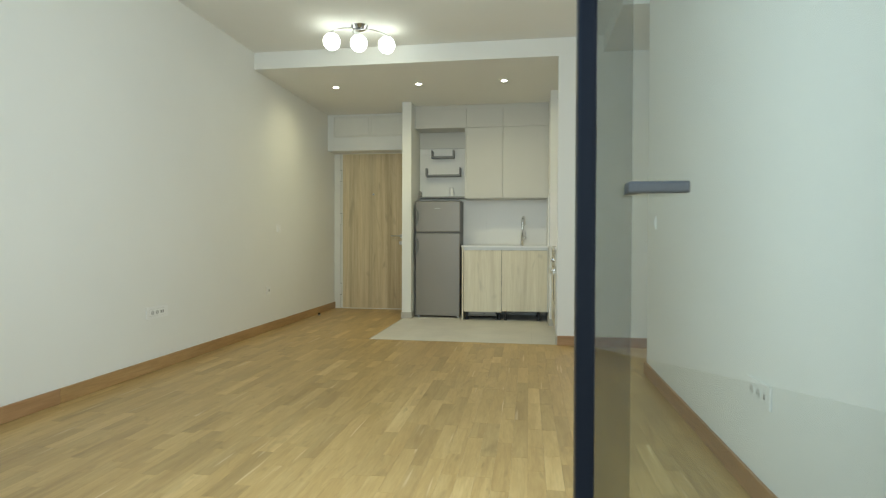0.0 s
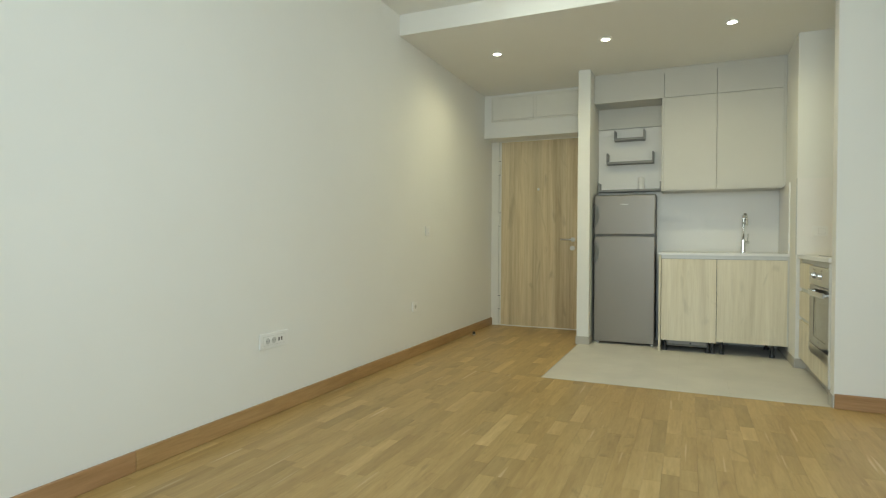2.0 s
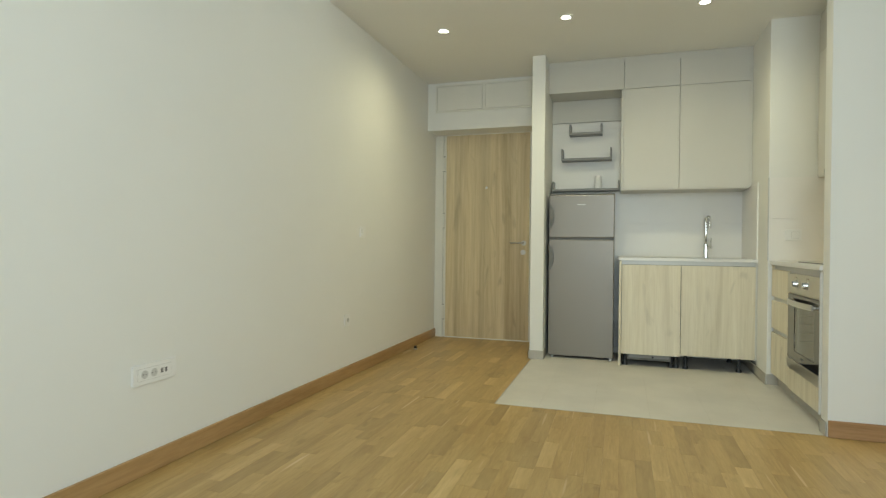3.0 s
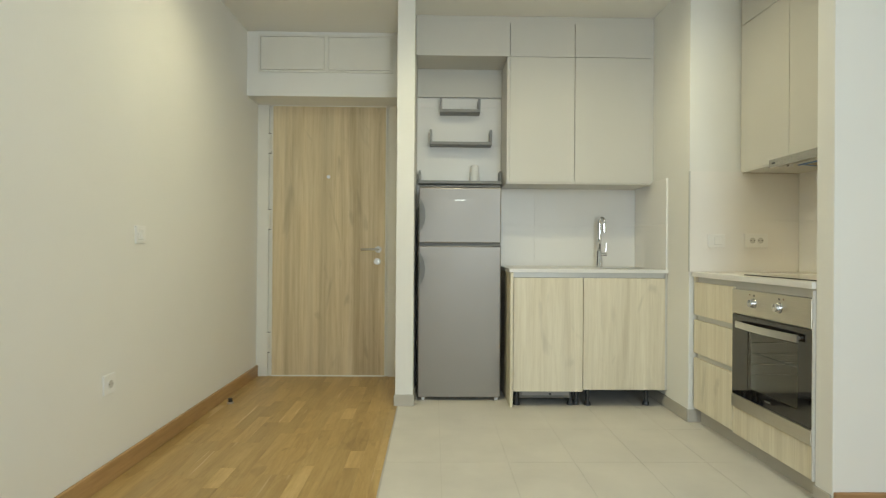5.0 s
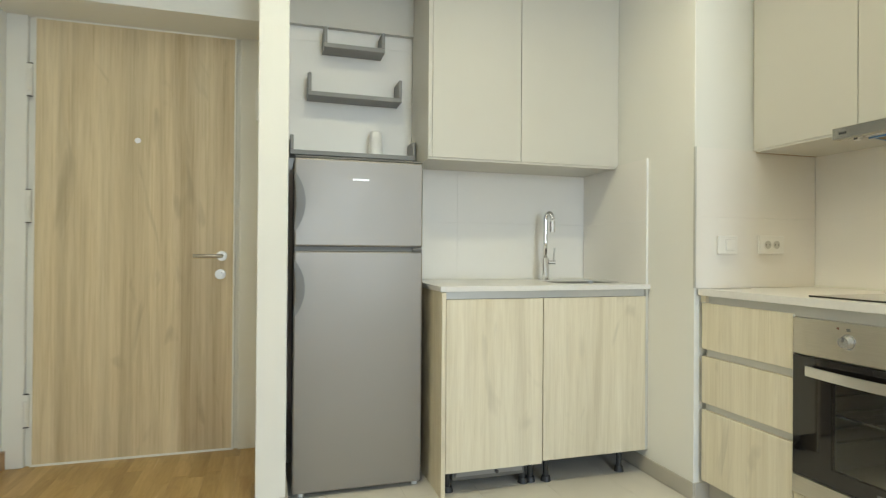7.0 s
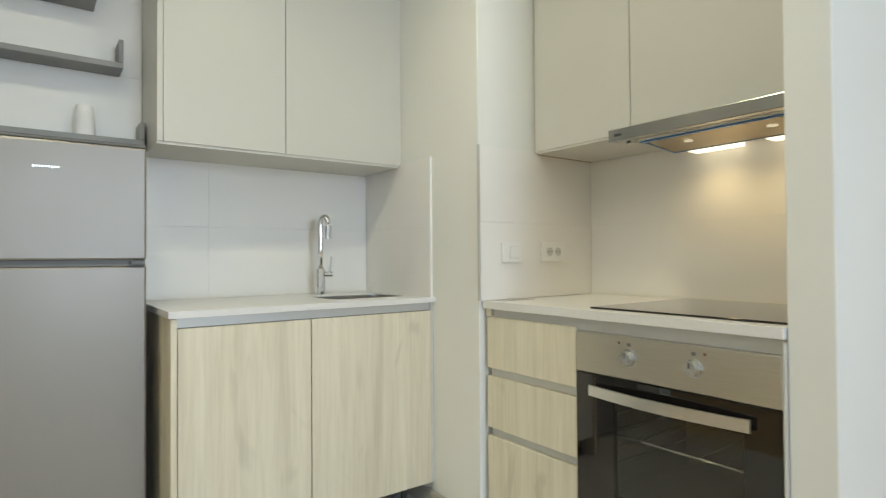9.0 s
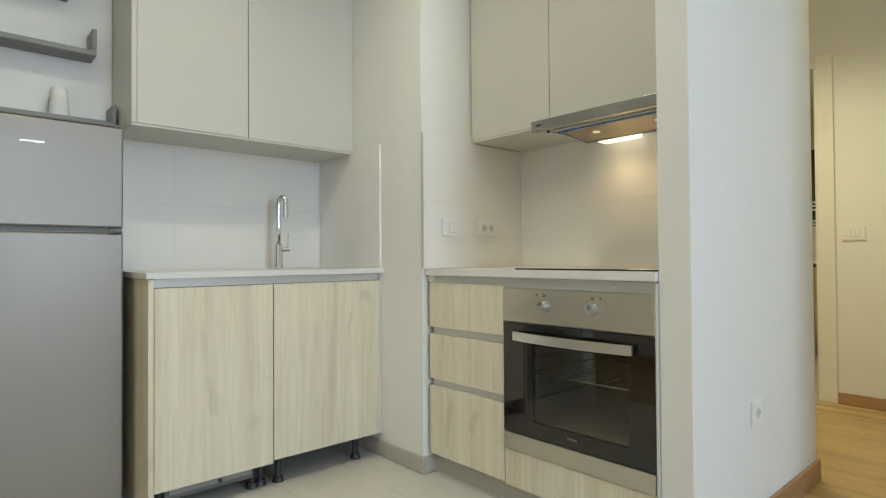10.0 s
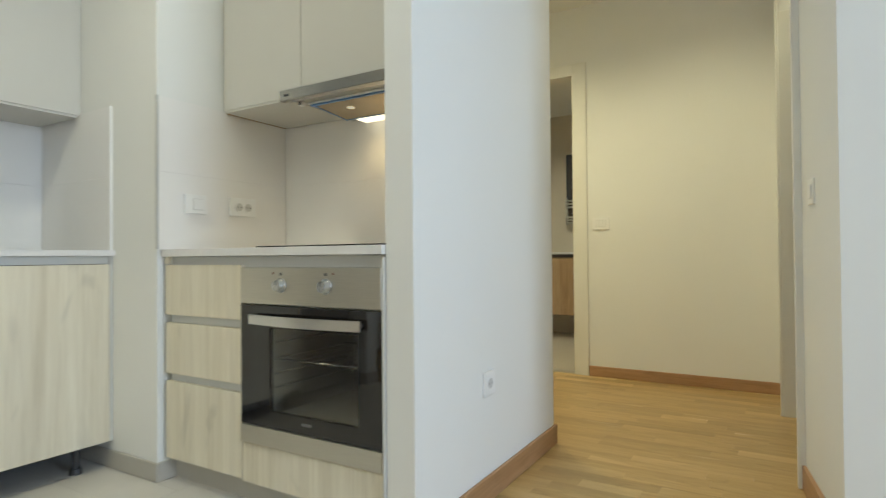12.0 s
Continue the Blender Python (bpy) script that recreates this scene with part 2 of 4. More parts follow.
def finish(name, bm, material, smooth=False):
    bmesh.ops.recalc_face_normals(bm, faces=bm.faces)
    me = bpy.data.meshes.new(name)
    if smooth:
        for f in bm.faces:
            f.smooth = True
    bm.to_mesh(me)
    bm.free()
    me.materials.append(material)
    return me


def part(name, bm, material, parent=None, label="", smooth=False):
    """Links a bmesh drawn in world metres as one mesh object under a thing or a part."""
    o = ORIGIN.get(parent, Vector((0, 0, 0)))
    bmesh.ops.translate(bm, verts=bm.verts, vec=-o)
    ob = new(name, finish(name, bm, material, smooth))
    if parent is not None:
        ob.parent = parent
        ORIGIN[ob] = o
    if label:
        ob["label"] = label
    return ob


def add_box(bm, x0, y0, z0, x1, y1, z1, bevel=0.0, seg=2):
    m = Matrix.Translation(((x0 + x1) / 2, (y0 + y1) / 2, (z0 + z1) / 2)) @ Matrix.Diagonal((abs(x1 - x0), abs(y1 - y0), abs(z1 - z0), 1))
    g = bmesh.ops.create_cube(bm, size=1.0, matrix=m)
    if bevel:
        edges = list({e for v in g["verts"] for e in v.link_edges})
        bmesh.ops.bevel(bm, geom=edges, offset=bevel, segments=seg, affect="EDGES", profile=0.5)


def box(name, x0, y0, z0, x1, y1, z1, material, parent=None, bevel=0.0, label=""):
    bm = bmesh.new()
    add_box(bm, x0, y0, z0, x1, y1, z1, bevel)
    return part(name, bm, material, parent, label)


def boxes(name, rows, material, parent=None, bevel=0.0, label=""):
    bm = bmesh.new()
    for r in rows:
        add_box(bm, *r, bevel)
    return part(name, bm, material, parent, label)


def add_cyl(bm, a, b, r0, r1=None, seg=20, caps=True):
    a, b = Vector(a), Vector(b)
    d = b - a
    m = Matrix.Translation((a + b) / 2) @ d.to_track_quat("Z", "Y").to_matrix().to_4x4()
    bmesh.ops.create_cone(bm, cap_ends=caps, segments=seg, radius1=r0, radius2=r0 if r1 is None else r1, depth=d.length, matrix=m)


def cyl(name, a, b, r0, material, parent=None, r1=None, seg=20, label=""):
    bm = bmesh.new()
    add_cyl(bm, a, b, r0, r1, seg)
    return part(name, bm, material, parent, label, smooth=False)


def add_tube(bm, pts, r, seg=10):
    """A round tube along a line of points."""
    rings = []
    pts = [Vector(p) for p in pts]
    for i, p in enumerate(pts):
        d = (pts[min(i + 1, len(pts) - 1)] - pts[max(i - 1, 0)]).normalized()
        q = d.to_track_quat("Z", "Y")
        rings.append([bm.verts.new(p + q @ Vector((r * math.cos(2 * math.pi * k / seg), r * math.sin(2 * math.pi * k / seg), 0))) for k in range(seg)])
    for u, v in zip(rings, rings[1:]):
        best = min(range(seg), key=lambda s: (u[0].co - v[s].co).length)
        for k in range(seg):
            bm.faces.new((u[k], u[(k + 1) % seg], v[(k + 1 + best) % seg], v[(k + best) % seg]))
    bm.faces.new(rings[0])
    bm.faces.new(rings[-1])


def tube(name, pts, r, material, parent=None, seg=10, label=""):
    bm = bmesh.new()
    add_tube(bm, pts, r, seg)
    return part(name, bm, material, parent, label, smooth=True)


def add_prism(bm, outline, axis, a, b):
    """A flat outline of (u, v) pairs pushed along an axis from a to b; (u, v) are the two other axes in order."""
    def at(u, v, w):
        c = [u, v]
        c.insert("xyz".index(axis), w)
        return bm.verts.new(c)
    lo = [at(u, v, a) for u, v in outline]
    hi = [at(u, v, b) for u, v in outline]
    bm.faces.new(lo)
    bm.faces.new(hi)
    n = len(outline)
    for i in range(n):
        bm.faces.new((lo[i], lo[(i + 1) % n], hi[(i + 1) % n], hi[i]))


def structure(ob, label, category):
    return tagged(ob, label, category, kind="structure")


# ---- setting: walls, ceilings ----
XL, XR, YS, YB, YD = -2.60, 0.915, 0.71, 6.99, 7.30
YP, ZS, ZC = 4.957, 2.625, 2.79
HX, HY, HZ = 2.978, 3.94, 2.64

wall_west = structure(box("wall_west", XL - 0.2, YS - 0.2, -0.02, XL, YD + 0.2, ZC + 0.1, M_WALL), "smooth off-white painted wall beside the oak floor", "wall")
wall_north = structure(boxes("wall_north", [(XL, YD, 2.16, -1.447, YD + 0.2, ZS), (XL, YD + 0.06, -0.02, -1.447, YD + 0.2, 2.16), (-1.333, YB + 0.01, -0.02, 0.312, YD + 0.2, ZS)], M_WALL),
                       "off-white wall behind entrance niche and kitchen units", "wall")
wall_stub = structure(box("wall_stub", -1.447, 6.432, -0.02, -1.333, YD + 0.2, ZS, M_WALL, bevel=0.004), "narrow white wall end between entrance niche and fridge", "wall")
wall_kitchen_side = structure(box("wall_kitchen_side", 0.312, 6.112, -0.02, 1.2, YD + 0.2, ZS, M_WALL, bevel=0.003), "white wall projection between sink and cooker units", "wall")
wall_shaft = structure(box("wall_shaft", 0.972, 5.043, -0.02, 1.475, 6.112, ZS, M_WALL), "white wall behind the cooker units", "wall")
wall_pillar = structure(box("wall_pillar", 0.338, YP - 0.014, -0.02, 1.475, 5.043, ZS, M_WALL, bevel=0.004), "white partition end between kitchen and hall in daylight", "wall")
wall_east = structure(box("wall_east", XR, YS - 0.2, -0.02, XR + 0.14, 3.80, ZC, M_WALL), "off-white living room wall ending at the hall", "wall")
bm = bmesh.new()
add_prism(bm, [(XR, 3.80), (1.50, 3.80), (1.50, 3.990), (XR, 3.910)], "z", -0.02, HZ)
add_box(bm, XR, 3.80, HZ, XR + 0.14, 3.91, ZC)
add_box(bm, 1.50, HY - 0.12, 2.13, 2.47, HY, HZ)
add_box(bm, 2.47, HY - 0.12, -0.02, HX, HY + 0.10, HZ)
wall_hall_south = structure(part("wall_hall_south", bm, M_WALL), "off-white hall wall with an open doorway", "wall")
wall_hall_east = structure(boxes("wall_hall_east", [(HX, 3.6, -0.02, HX + 0.12, 5.30, HZ), (HX, 5.30, 2.17, HX + 0.12, 6.10, HZ), (HX, 6.10, -0.02, HX + 0.12, 6.6, HZ)], M_WALL),
                           "off-white hall wall in warm light with bathroom doorway", "wall")
wall_hall_north = structure(boxes("wall_hall_north", [(1.2, 6.45, -0.02, HX, 6.6, HZ), (1.2, 6.112, -0.02, 1.465, 6.45, HZ)], M_WALL), "plain off-white wall closing the hall", "wall")
wall_south = structure(boxes("wall_south", [(XL, YS - 0.2, -0.02, -1.06, YS, ZC), (-1.06, YS - 0.2, 2.36, XR, YS, ZC)], M_WALL), "outer wall round the balcony door", "wall")
wall_room_beyond = structure(boxes("wall_room_beyond", [(XR + 0.14, 1.4, -0.02, XR + 0.24, HY - 0.12, HZ), (XR + 0.24, 1.3, -0.02, HX, 1.4, HZ), (HX, 1.3, -0.02, HX + 0.12, 3.6, HZ)], M_WALL),
                             "plain walls of the unlit room beyond the hall", "wall")

ceiling = structure(box("ceiling", XL, YS - 0.2, ZC, XR + 0.14, YP, ZC + 0.12, M_CEIL), "off-white flat living room ceiling", "ceiling")
ceiling_soffit = structure(box("ceiling_soffit", XL, YP, ZS, 1.465, YD + 0.2, ZC + 0.12, M_CEIL), "lowered plaster ceiling over kitchen and entrance", "ceiling")
ceiling_hall = structure(boxes("ceiling_hall", [(0.735, HY, HZ, HX + 0.12, YP, ZC - 0.002), (1.465, YP, HZ, HX + 0.12, 6.6, ZC - 0.002), (XR + 0.14, 1.3, HZ, HX + 0.12, HY, ZC - 0.002)], M_CEIL),
                         "lowered plaster ceiling over the hall opening", "ceiling")

# overhead storage box above the entrance door
box_wall = structure(box("wall_over_door", XL, 7.00, 2.145, -1.447, YD, ZS, M_WALL), "white boxed storage front above the entrance door", "wall")
storage = thing("storage_hatch", (-2.02, 7.0, 2.30), "white two-panel storage hatch above the entrance door", "hatch")
boxes("frame", [(-2.515, 6.988, 2.322, -1.515, 6.999, 2.336), (-2.515, 6.988, 2.586, -1.515, 6.999, 2.60), (-2.515, 6.988, 2.336, -2.501, 6.999, 2.586), (-1.529, 6.988, 2.336, -1.515, 6.999, 2.586), (-2.024, 6.988, 2.336, -1.996, 6.999, 2.586)], M_WHITE_FRAME, storage)
box("backing", -2.500, 6.996, 2.337, -1.530, 6.9988, 2.585, M_WHITE_FRAME, storage)
for a, b in ((-2.497, -2.028), (-1.992, -1.533)):
    box("panel", a, 6.984, 2.340, b, 6.998, 2.582, M_WHITE_FRAME, storage, 0.002)

# ---- floors ----
floor = structure(boxes("floor", [(XL, YS - 0.05, -0.06, HX + 0.12, YP + 0.004, -0.010), (XL, YP + 0.004, -0.06, -1.43, YD + 0.05, -0.010), (1.2, YP + 0.004, -0.06, HX + 0.10, 6.6, -0.010), (XR + 0.1, 1.3, -0.06, HX + 0.1, YS, -0.010)], M_SUBFLOOR),
                  "oak strip parquet floor of living room and hall", "floor")
floor_kitchen = structure(box("floor_kitchen", -1.43, YP + 0.004, -0.06, 1.2, YD, -0.0012, M_FLOORGROUT), "grey beige tiled kitchen floor", "floor")
floor_bath = structure(box("floor_bath", HX + 0.10, 5.0, -0.06, 5.3, 6.9, -0.002, M_BATHTILE), "cream tiled bathroom floor", "floor")
threshold = structure(box("threshold", HX + 0.0, 5.32, -0.012, HX + 0.10, 6.08, 0.006, M_BRASS), "flat metal threshold strip at the bathroom door", "threshold")
floor_trim = structure(boxes("trim", [(-1.4325, YP + 0.002, -0.01, -1.4275, 6.43, 0.001), (-1.4275, YP + 0.0005, -0.01, 0.337, YP + 0.0045, 0.001)], M_SKIRTTILE), "thin grey joint between parquet and tiles", "trim")

# ---- skirting boards ----
def skirting(name, x0, y0, x1, y1, material, label, h=0.088):
    bm = bmesh.new()
    add_box(bm, x0, y0, 0.0, x1, y1, h, 0.004)
    return structure(part(name, bm, material), label, "skirting board")


SK = "brown stained wooden skirting board along the white wall"
skirting("baseboard", XL, YS + 0.02, XL + 0.016, 2.600, M_BASE, SK)
skirting("baseboard", XL, 2.602, XL + 0.016, 7.275, M_BASE_PALE, SK)
skirting("baseboard", 0.340, YP - 0.028, 1.475, YP - 0.014, M_BASE_X, SK)
skirting("baseboard", 1.4755, YP - 0.028, 1.483, 6.44, M_BASE, SK)
skirting("baseboard", XR - 0.016, YS + 0.02, XR, 3.91, M_BASE, SK)
bm = bmesh.new()
add_prism(bm, [(XR - 0.016, 3.910), (XR, 3.9102), (1.43, 3.977), (1.43, 3.993), (XR - 0.016, 3.926)], "z", 0.0, 0.088)
structure(part("baseboard", bm, M_BASE_X), SK, "skirting board")
skirting("baseboard", HX - 0.016, HY + 0.10, HX, 5.212, M_BASE, SK, 0.072)
SKT = "grey tile skirting round the kitchen wall ends"
skirting("baseboard", -1.455, 6.423, -1.325, 6.431, M_SKIRTTILE, SKT, 0.075)
skirting("baseboard", -1.332, 6.432, -1.324, 6.60, M_SKIRTTILE, SKT, 0.075)
skirting("baseboard", 0.303, 6.104, 0.311, 6.98, M_SKIRTTILE, SKT, 0.075)
skirting("baseboard", 0.312, 6.103, 0.40, 6.111, M_SKIRTTILE, SKT, 0.075)
skirting("baseboard", 0.329, YP - 0.012, 0.337, 5.043, M_SKIRTTILE, SKT, 0.075)

# ---- entrance door ----
door = thing("door_1", (-2.03, 7.30, 0), "closed light oak veneer entrance door with white steel frame", "door", kind="structure")
box("leaf", -2.482, 7.272, 0.006, -1.588, 7.33, 2.140, M_DOORWOOD, door, 0.002)
fr = boxes("door_frame", [(XL + 0.0005, 7.262, 0, -2.512, 7.36, 2.155), (-1.560, 7.262, 0, -1.449, 7.36, 2.155), (-2.512, 7.262, 2.148, -1.560, 7.36, 2.158)], M_WHITE_FRAME, door, 0.003)
boxes("rebate", [(-2.511, 7.285, 0, -2.4885, 7.34, 2.147), (-1.5795, 7.285, 0, -1.561, 7.34, 2.147)], M_WHITE_FRAME, door)
boxes("edge_strip", [(-2.488, 7.268, 0.0, -2.480, 7.30, 2.146), (-1.590, 7.268, 0.0, -1.580, 7.30, 2.146), (-2.480, 7.268, 2.138, -1.590, 7.30, 2.147), (-2.480, 7.268, 0.0, -1.590, 7.30, 0.010)], M_WHITE_FRAME, door, label="white edge strip")
for hz in (1.84, 1.24, 0.27):
    h = box("hinge", -2.512, 7.252, hz - 0.075, -2.490, 7.27, hz + 0.075, M_WHITE_FRAME, door, 0.004, "white painted hinge")
    # dark strips paint the shaded gaps above and below each hinge
    boxes("gap", [(-2.512, 7.2565, hz - 0.081, -2.489, 7.2615, hz - 0.0765), (-2.512, 7.2565, hz + 0.0765, -2.489, 7.2615, hz + 0.081)], M_GAPSHADE, door)
    cyl("pin", (-2.501, 7.248, hz - 0.05), (-2.501, 7.248, hz + 0.05), 0.008, M_WHITE_FRAME, h)
cyl("peephole", (-2.04, 7.266, 1.581), (-2.04, 7.275, 1.581), 0.014, M_CHROME, door, label="small chrome peephole")
handle = cyl("handle", (-1.644, 7.258, 1.008), (-1.644, 7.272, 1.008), 0.026, M_SATIN, door, seg=28, label="satin steel lever handle")
tube("lever", [(-1.644, 7.262, 1.008), (-1.644, 7.225, 1.008), (-1.655, 7.217, 1.008), (-1.675, 7.216, 1.008), (-1.775, 7.216, 1.008)], 0.0095, M_SATIN, handle)
lock = cyl("lock", (-1.650, 7.258, 0.913), (-1.650, 7.272, 0.913), 0.026, M_SATIN, door, seg=28, label="round steel lock plate with turning knob")
cyl("knob", (-1.650, 7.236, 0.913), (-1.650, 7.259, 0.913), 0.012, M_SATIN, lock)

# ---- doorways of the hall ----
dw = thing("door_frame", (HX, 5.7, 0), "white painted frame of the open bathroom doorway", "door frame", kind="structure")
boxes("casing", [(HX - 0.014, 5.214, 0, HX + 0.0, 5.308, 2.232), (HX - 0.014, 5.308, 2.148, HX, 6.08, 2.232), (HX - 0.014, 6.08, 0, HX, 6.16, 2.232)], M_WHITE_FRAME, dw, 0.003)
boxes("jamb", [(HX, 5.302, 0, HX + 0.12, 5.322, 2.165), (HX, 6.08, 0, HX + 0.12, 6.10, 2.165), (HX, 5.322, 2.150, HX + 0.12, 6.08, 2.17)], M_WHITE_FRAME, dw, 0.002)
dw2 = thing("door_frame", (2.0, HY, 0), "white painted frame of an open doorway in the hall", "door frame", kind="structure")
boxes("casing", [(1.432, 3.972, 0, 1.512, 4.006, 2.20), (2.458, HY + 0.10, 0, 2.535, HY + 0.114, 2.20), (1.512, HY, 2.12, 2.458, HY + 0.014, 2.20)], M_WHITE_FRAME, dw2, 0.003)
boxes("jamb", [(1.50, HY - 0.12, 0, 1.515, 3.971, 2.13), (2.455, HY - 0.12, 0, 2.47, HY + 0.10, 2.13), (1.515, HY - 0.12, 2.115, 2.455, HY, 2.13)], M_WHITE_FRAME, dw2, 0.002)

# ---- fridge ----
fridge = thing("fridge", (-1.028, 6.78, 0), "silver two-door fridge freezer with grey curved handles", "fridge")
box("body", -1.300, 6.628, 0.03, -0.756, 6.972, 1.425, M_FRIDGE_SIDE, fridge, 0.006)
for z0, z1, hz0, hz1 in ((0.020, 1.036, 0.76, 1.00), (1.056, 1.428, 1.115, 1.365)):
    d = box("door", -1.305, 6.566, z0, -0.752, 6.622, z1, M_FRIDGE, fridge, 0.007)
    bm = bmesh.new()
    n = 12
    outer = [(-1.304 + 0.044 * math.sin(math.pi * i / n) ** 0.8, hz0 + (hz1 - hz0) * i / n) for i in range(n + 1)]
    inner = [(-1.309 + 0.012 * math.sin(math.pi * i / n), hz0 + (hz1 - hz0) * i / n) for i in range(n, -1, -1)]
    add_prism(bm, [(u, v) for u, v in outer] + [(u, v) for u, v in inner][1:-1], "y", 6.545, 6.5655)
    part("handle", bm, M_GRIP, d, "grey curved side grip")
box("seam", -1.302, 6.580, 1.036, -0.755, 6.62, 1.056, M_GREYPLASTIC, fridge, label="dark gap between the doors")
box("seam_trim", -1.303, 6.570, 1.0375, -0.754, 6.5795, 1.0425, M_GRIP, fridge, label="thin grey metal strip")
box("top_trim", -1.304, 6.568, 1.4285, -0.753, 6.97, 1.437, M_GREYPLASTIC, fridge, 0.003)
box("hinge", -0.80, 6.556, 1.040, -0.758, 6.566, 1.052, M_GREYPLASTIC, fridge, 0.002)
boxes("badge", [(-1.062 + 0.0078 * i, 6.5645, 1.341 - 0.002 * (i in (0, 6)), -1.0567 + 0.0078 * i, 6.5658, 1.3475) for i in range(9)], M_STEEL, fridge, 0, "small shiny badge in raised strokes")
for fx in (-1.27, -0.775):
    cyl("foot", (fx, 6.60, 0), (fx, 6.60, 0.036), 0.013, M_PLASTIC, fridge)

# ---- sink unit ----
def leg(parent, x, y, h):
    a = cyl("leg", (x, y, 0.0), (x, y, h), 0.013, M_DARKPLASTIC, parent)
    cyl("foot", (x, y, 0.0), (x, y, 0.022), 0.024, M_DARKPLASTIC, a, r1=0.019)


sink_unit = thing("dishwasher", (-0.46, 6.70, 0), "built-in dishwasher behind a pale wood front panel", "dishwasher")
box("door", -0.686, 6.413, 0.100, -0.237, 6.432, 0.834, M_FRONT, sink_unit, 0.0015)
box("body", -0.682, 6.434, 0.105, -0.237, 6.96, 0.855, M_GAPSHADE, sink_unit)
tray = box("base_tray", -0.64, 6.462, 0.045, -0.30, 6.92, 0.104, M_GREYPLASTIC, sink_unit, 0.006)
box("front_lip", -0.625, 6.452, 0.066, -0.315, 6.4615, 0.1035, M_GREY, tray)
cyl("plug", (-0.44, 6.444, 0.076), (-0.44, 6.453, 0.076), 0.008, M_DARKPLASTIC, tray)
leg(sink_unit, -0.655, 6.48, 0.105)
leg(sink_unit, -0.30, 6.48, 0.105)
leg(sink_unit, -0.262, 6.485, 0.105)

cab = thing("sink_cabinet", (0.03, 6.70, 0), "pale wood sink base cabinet on black plastic legs", "cabinet")
box("body", -0.232, 6.434, 0.118, 0.296, 6.96, 0.855, M_GAPSHADE, cab)
box("door", -0.233, 6.413, 0.112, 0.297, 6.432, 0.834, M_FRONT, cab, 0.0015)
leg(cab, -0.19, 6.47, 0.118)
leg(cab, 0.20, 6.48, 0.118)
leg(cab, 0.20, 6.88, 0.118)
side = thing("end_panel", (-0.70, 6.69, 0), "pale wood end panel beside the fridge", "panel")
box("board", -0.708, 6.4065, 0.0, -0.690, 6.97, 0.866, M_FRONT, side)
box("edge_band", -0.7083, 6.4045, 0.001, -0.6897, 6.4062, 0.865, M_FRONT, side, 0.0006, "pale wood edge band")
filler = thing("grip_rail", (-0.19, 6.43, 0.84), "matt aluminium grip rail under the worktop", "rail")
box("rail", -0.689, 6.424, 0.836, 0.298, 6.4335, 0.868, M_ALU, filler)
fil2 = thing("filler_strip", (0.305, 6.42, 0), "narrow white filler strip beside the sink cabinet", "filler")
box("board", 0.2985, 6.414, 0.112, 0.3105, 6.44, 0.868, M_WHITE, fil2)

# worktop with a cut-out for the sink
bx0, bx1, by0, by1 = -0.085, 0.265, 6.535, 6.795
top = thing("worktop", (-0.2, 6.69, 0.87), "white stone worktop with an undermounted sink", "worktop")
def rounded(x0, y0, x1, y1, rad, n=6):
    """Corner points of a rectangle with rounded corners, counter-clockwise."""
    out = []
    for cx, cy, a0 in ((x1 - rad, y0 + rad, -90), (x1 - rad, y1 - rad, 0), (x0 + rad, y1 - rad, 90), (x0 + rad, y0 + rad, 180)):
        out += [(cx + rad * math.cos(radians(a0 + 90 * k / n)), cy + rad * math.sin(radians(a0 + 90 * k / n))) for k in range(n + 1)]
    return out


bm = bmesh.new()
rim = rounded(bx0, by0, bx1, by1, 0.05)
outer = [(-0.716, 6.398), (0.3115, 6.398), (0.3115, 6.985), (-0.716, 6.985)]
edges = []
for loop in (outer, rim):
    vs = [bm.verts.new((u, v, 0.891)) for u, v in loop]
    edges += [bm.edges.new((vs[k], vs[(k + 1) % len(vs)])) for k in range(len(vs))]
bmesh.ops.triangle_fill(bm, use_beauty=True, use_dissolve=False, edges=edges)
ext = bmesh.ops.extrude_face_region(bm, geom=list(bm.faces))
bmesh.ops.translate(bm, verts=[g for g in ext["geom"] if isinstance(g, bmesh.types.BMVert)], vec=(0, 0, -0.022))
part("slab", bm, M_COUNTER, top)
box("upstand", -0.70, 6.974, 0.8915, 0.300, 6.982, 0.898, M_WHITE_FRAME, top, label="thin white sealing strip")
sink = thing("sink", (0.07, 6.66, 0.73), "small stainless steel sink bowl set in the worktop", "sink")
bm = bmesh.new()
prof = [(0.0012, 0.886), (0.0012, 0.80), (0.006, 0.745), (0.030, 0.729), (0.0315, 0.727), (0.005, 0.742), (-0.0, 0.80), (0.0005, 0.886)]
rings = []
for inset, zz in prof:
    rings.append([bm.verts.new((u, v, zz)) for u, v in rounded(bx0 + inset, by0 + inset, bx1 - inset, by1 - inset, 0.05)])
for u, v in zip(rings, rings[1:] + rings[:1]):
    for k in range(len(u)):
        bm.faces.new((u[k], u[(k + 1) % len(u)], v[(k + 1) % len(u)], v[k]))
bm.faces.new(rings[3])
part("bowl", bm, M_BOWL, sink)
cyl("drain", (0.07, 6.66, 0.7285), (0.07, 6.66, 0.733), 0.04, M_CHROME, sink, seg=24)

fau = thing("faucet", (0.0, 6.86, 0.891), "tall chrome gooseneck kitchen faucet with side lever", "faucet")
fx, fy = 0.0, 6.86
cyl("base", (fx, fy, 0.891), (fx, fy, 0.897), 0.027, M_CHROME, fau, seg=28)
cyl("body", (fx, fy, 0.897), (fx, fy, 1.010), 0.021, M_CHROME, fau, seg=28)
dx, dy = 0.022, -0.036
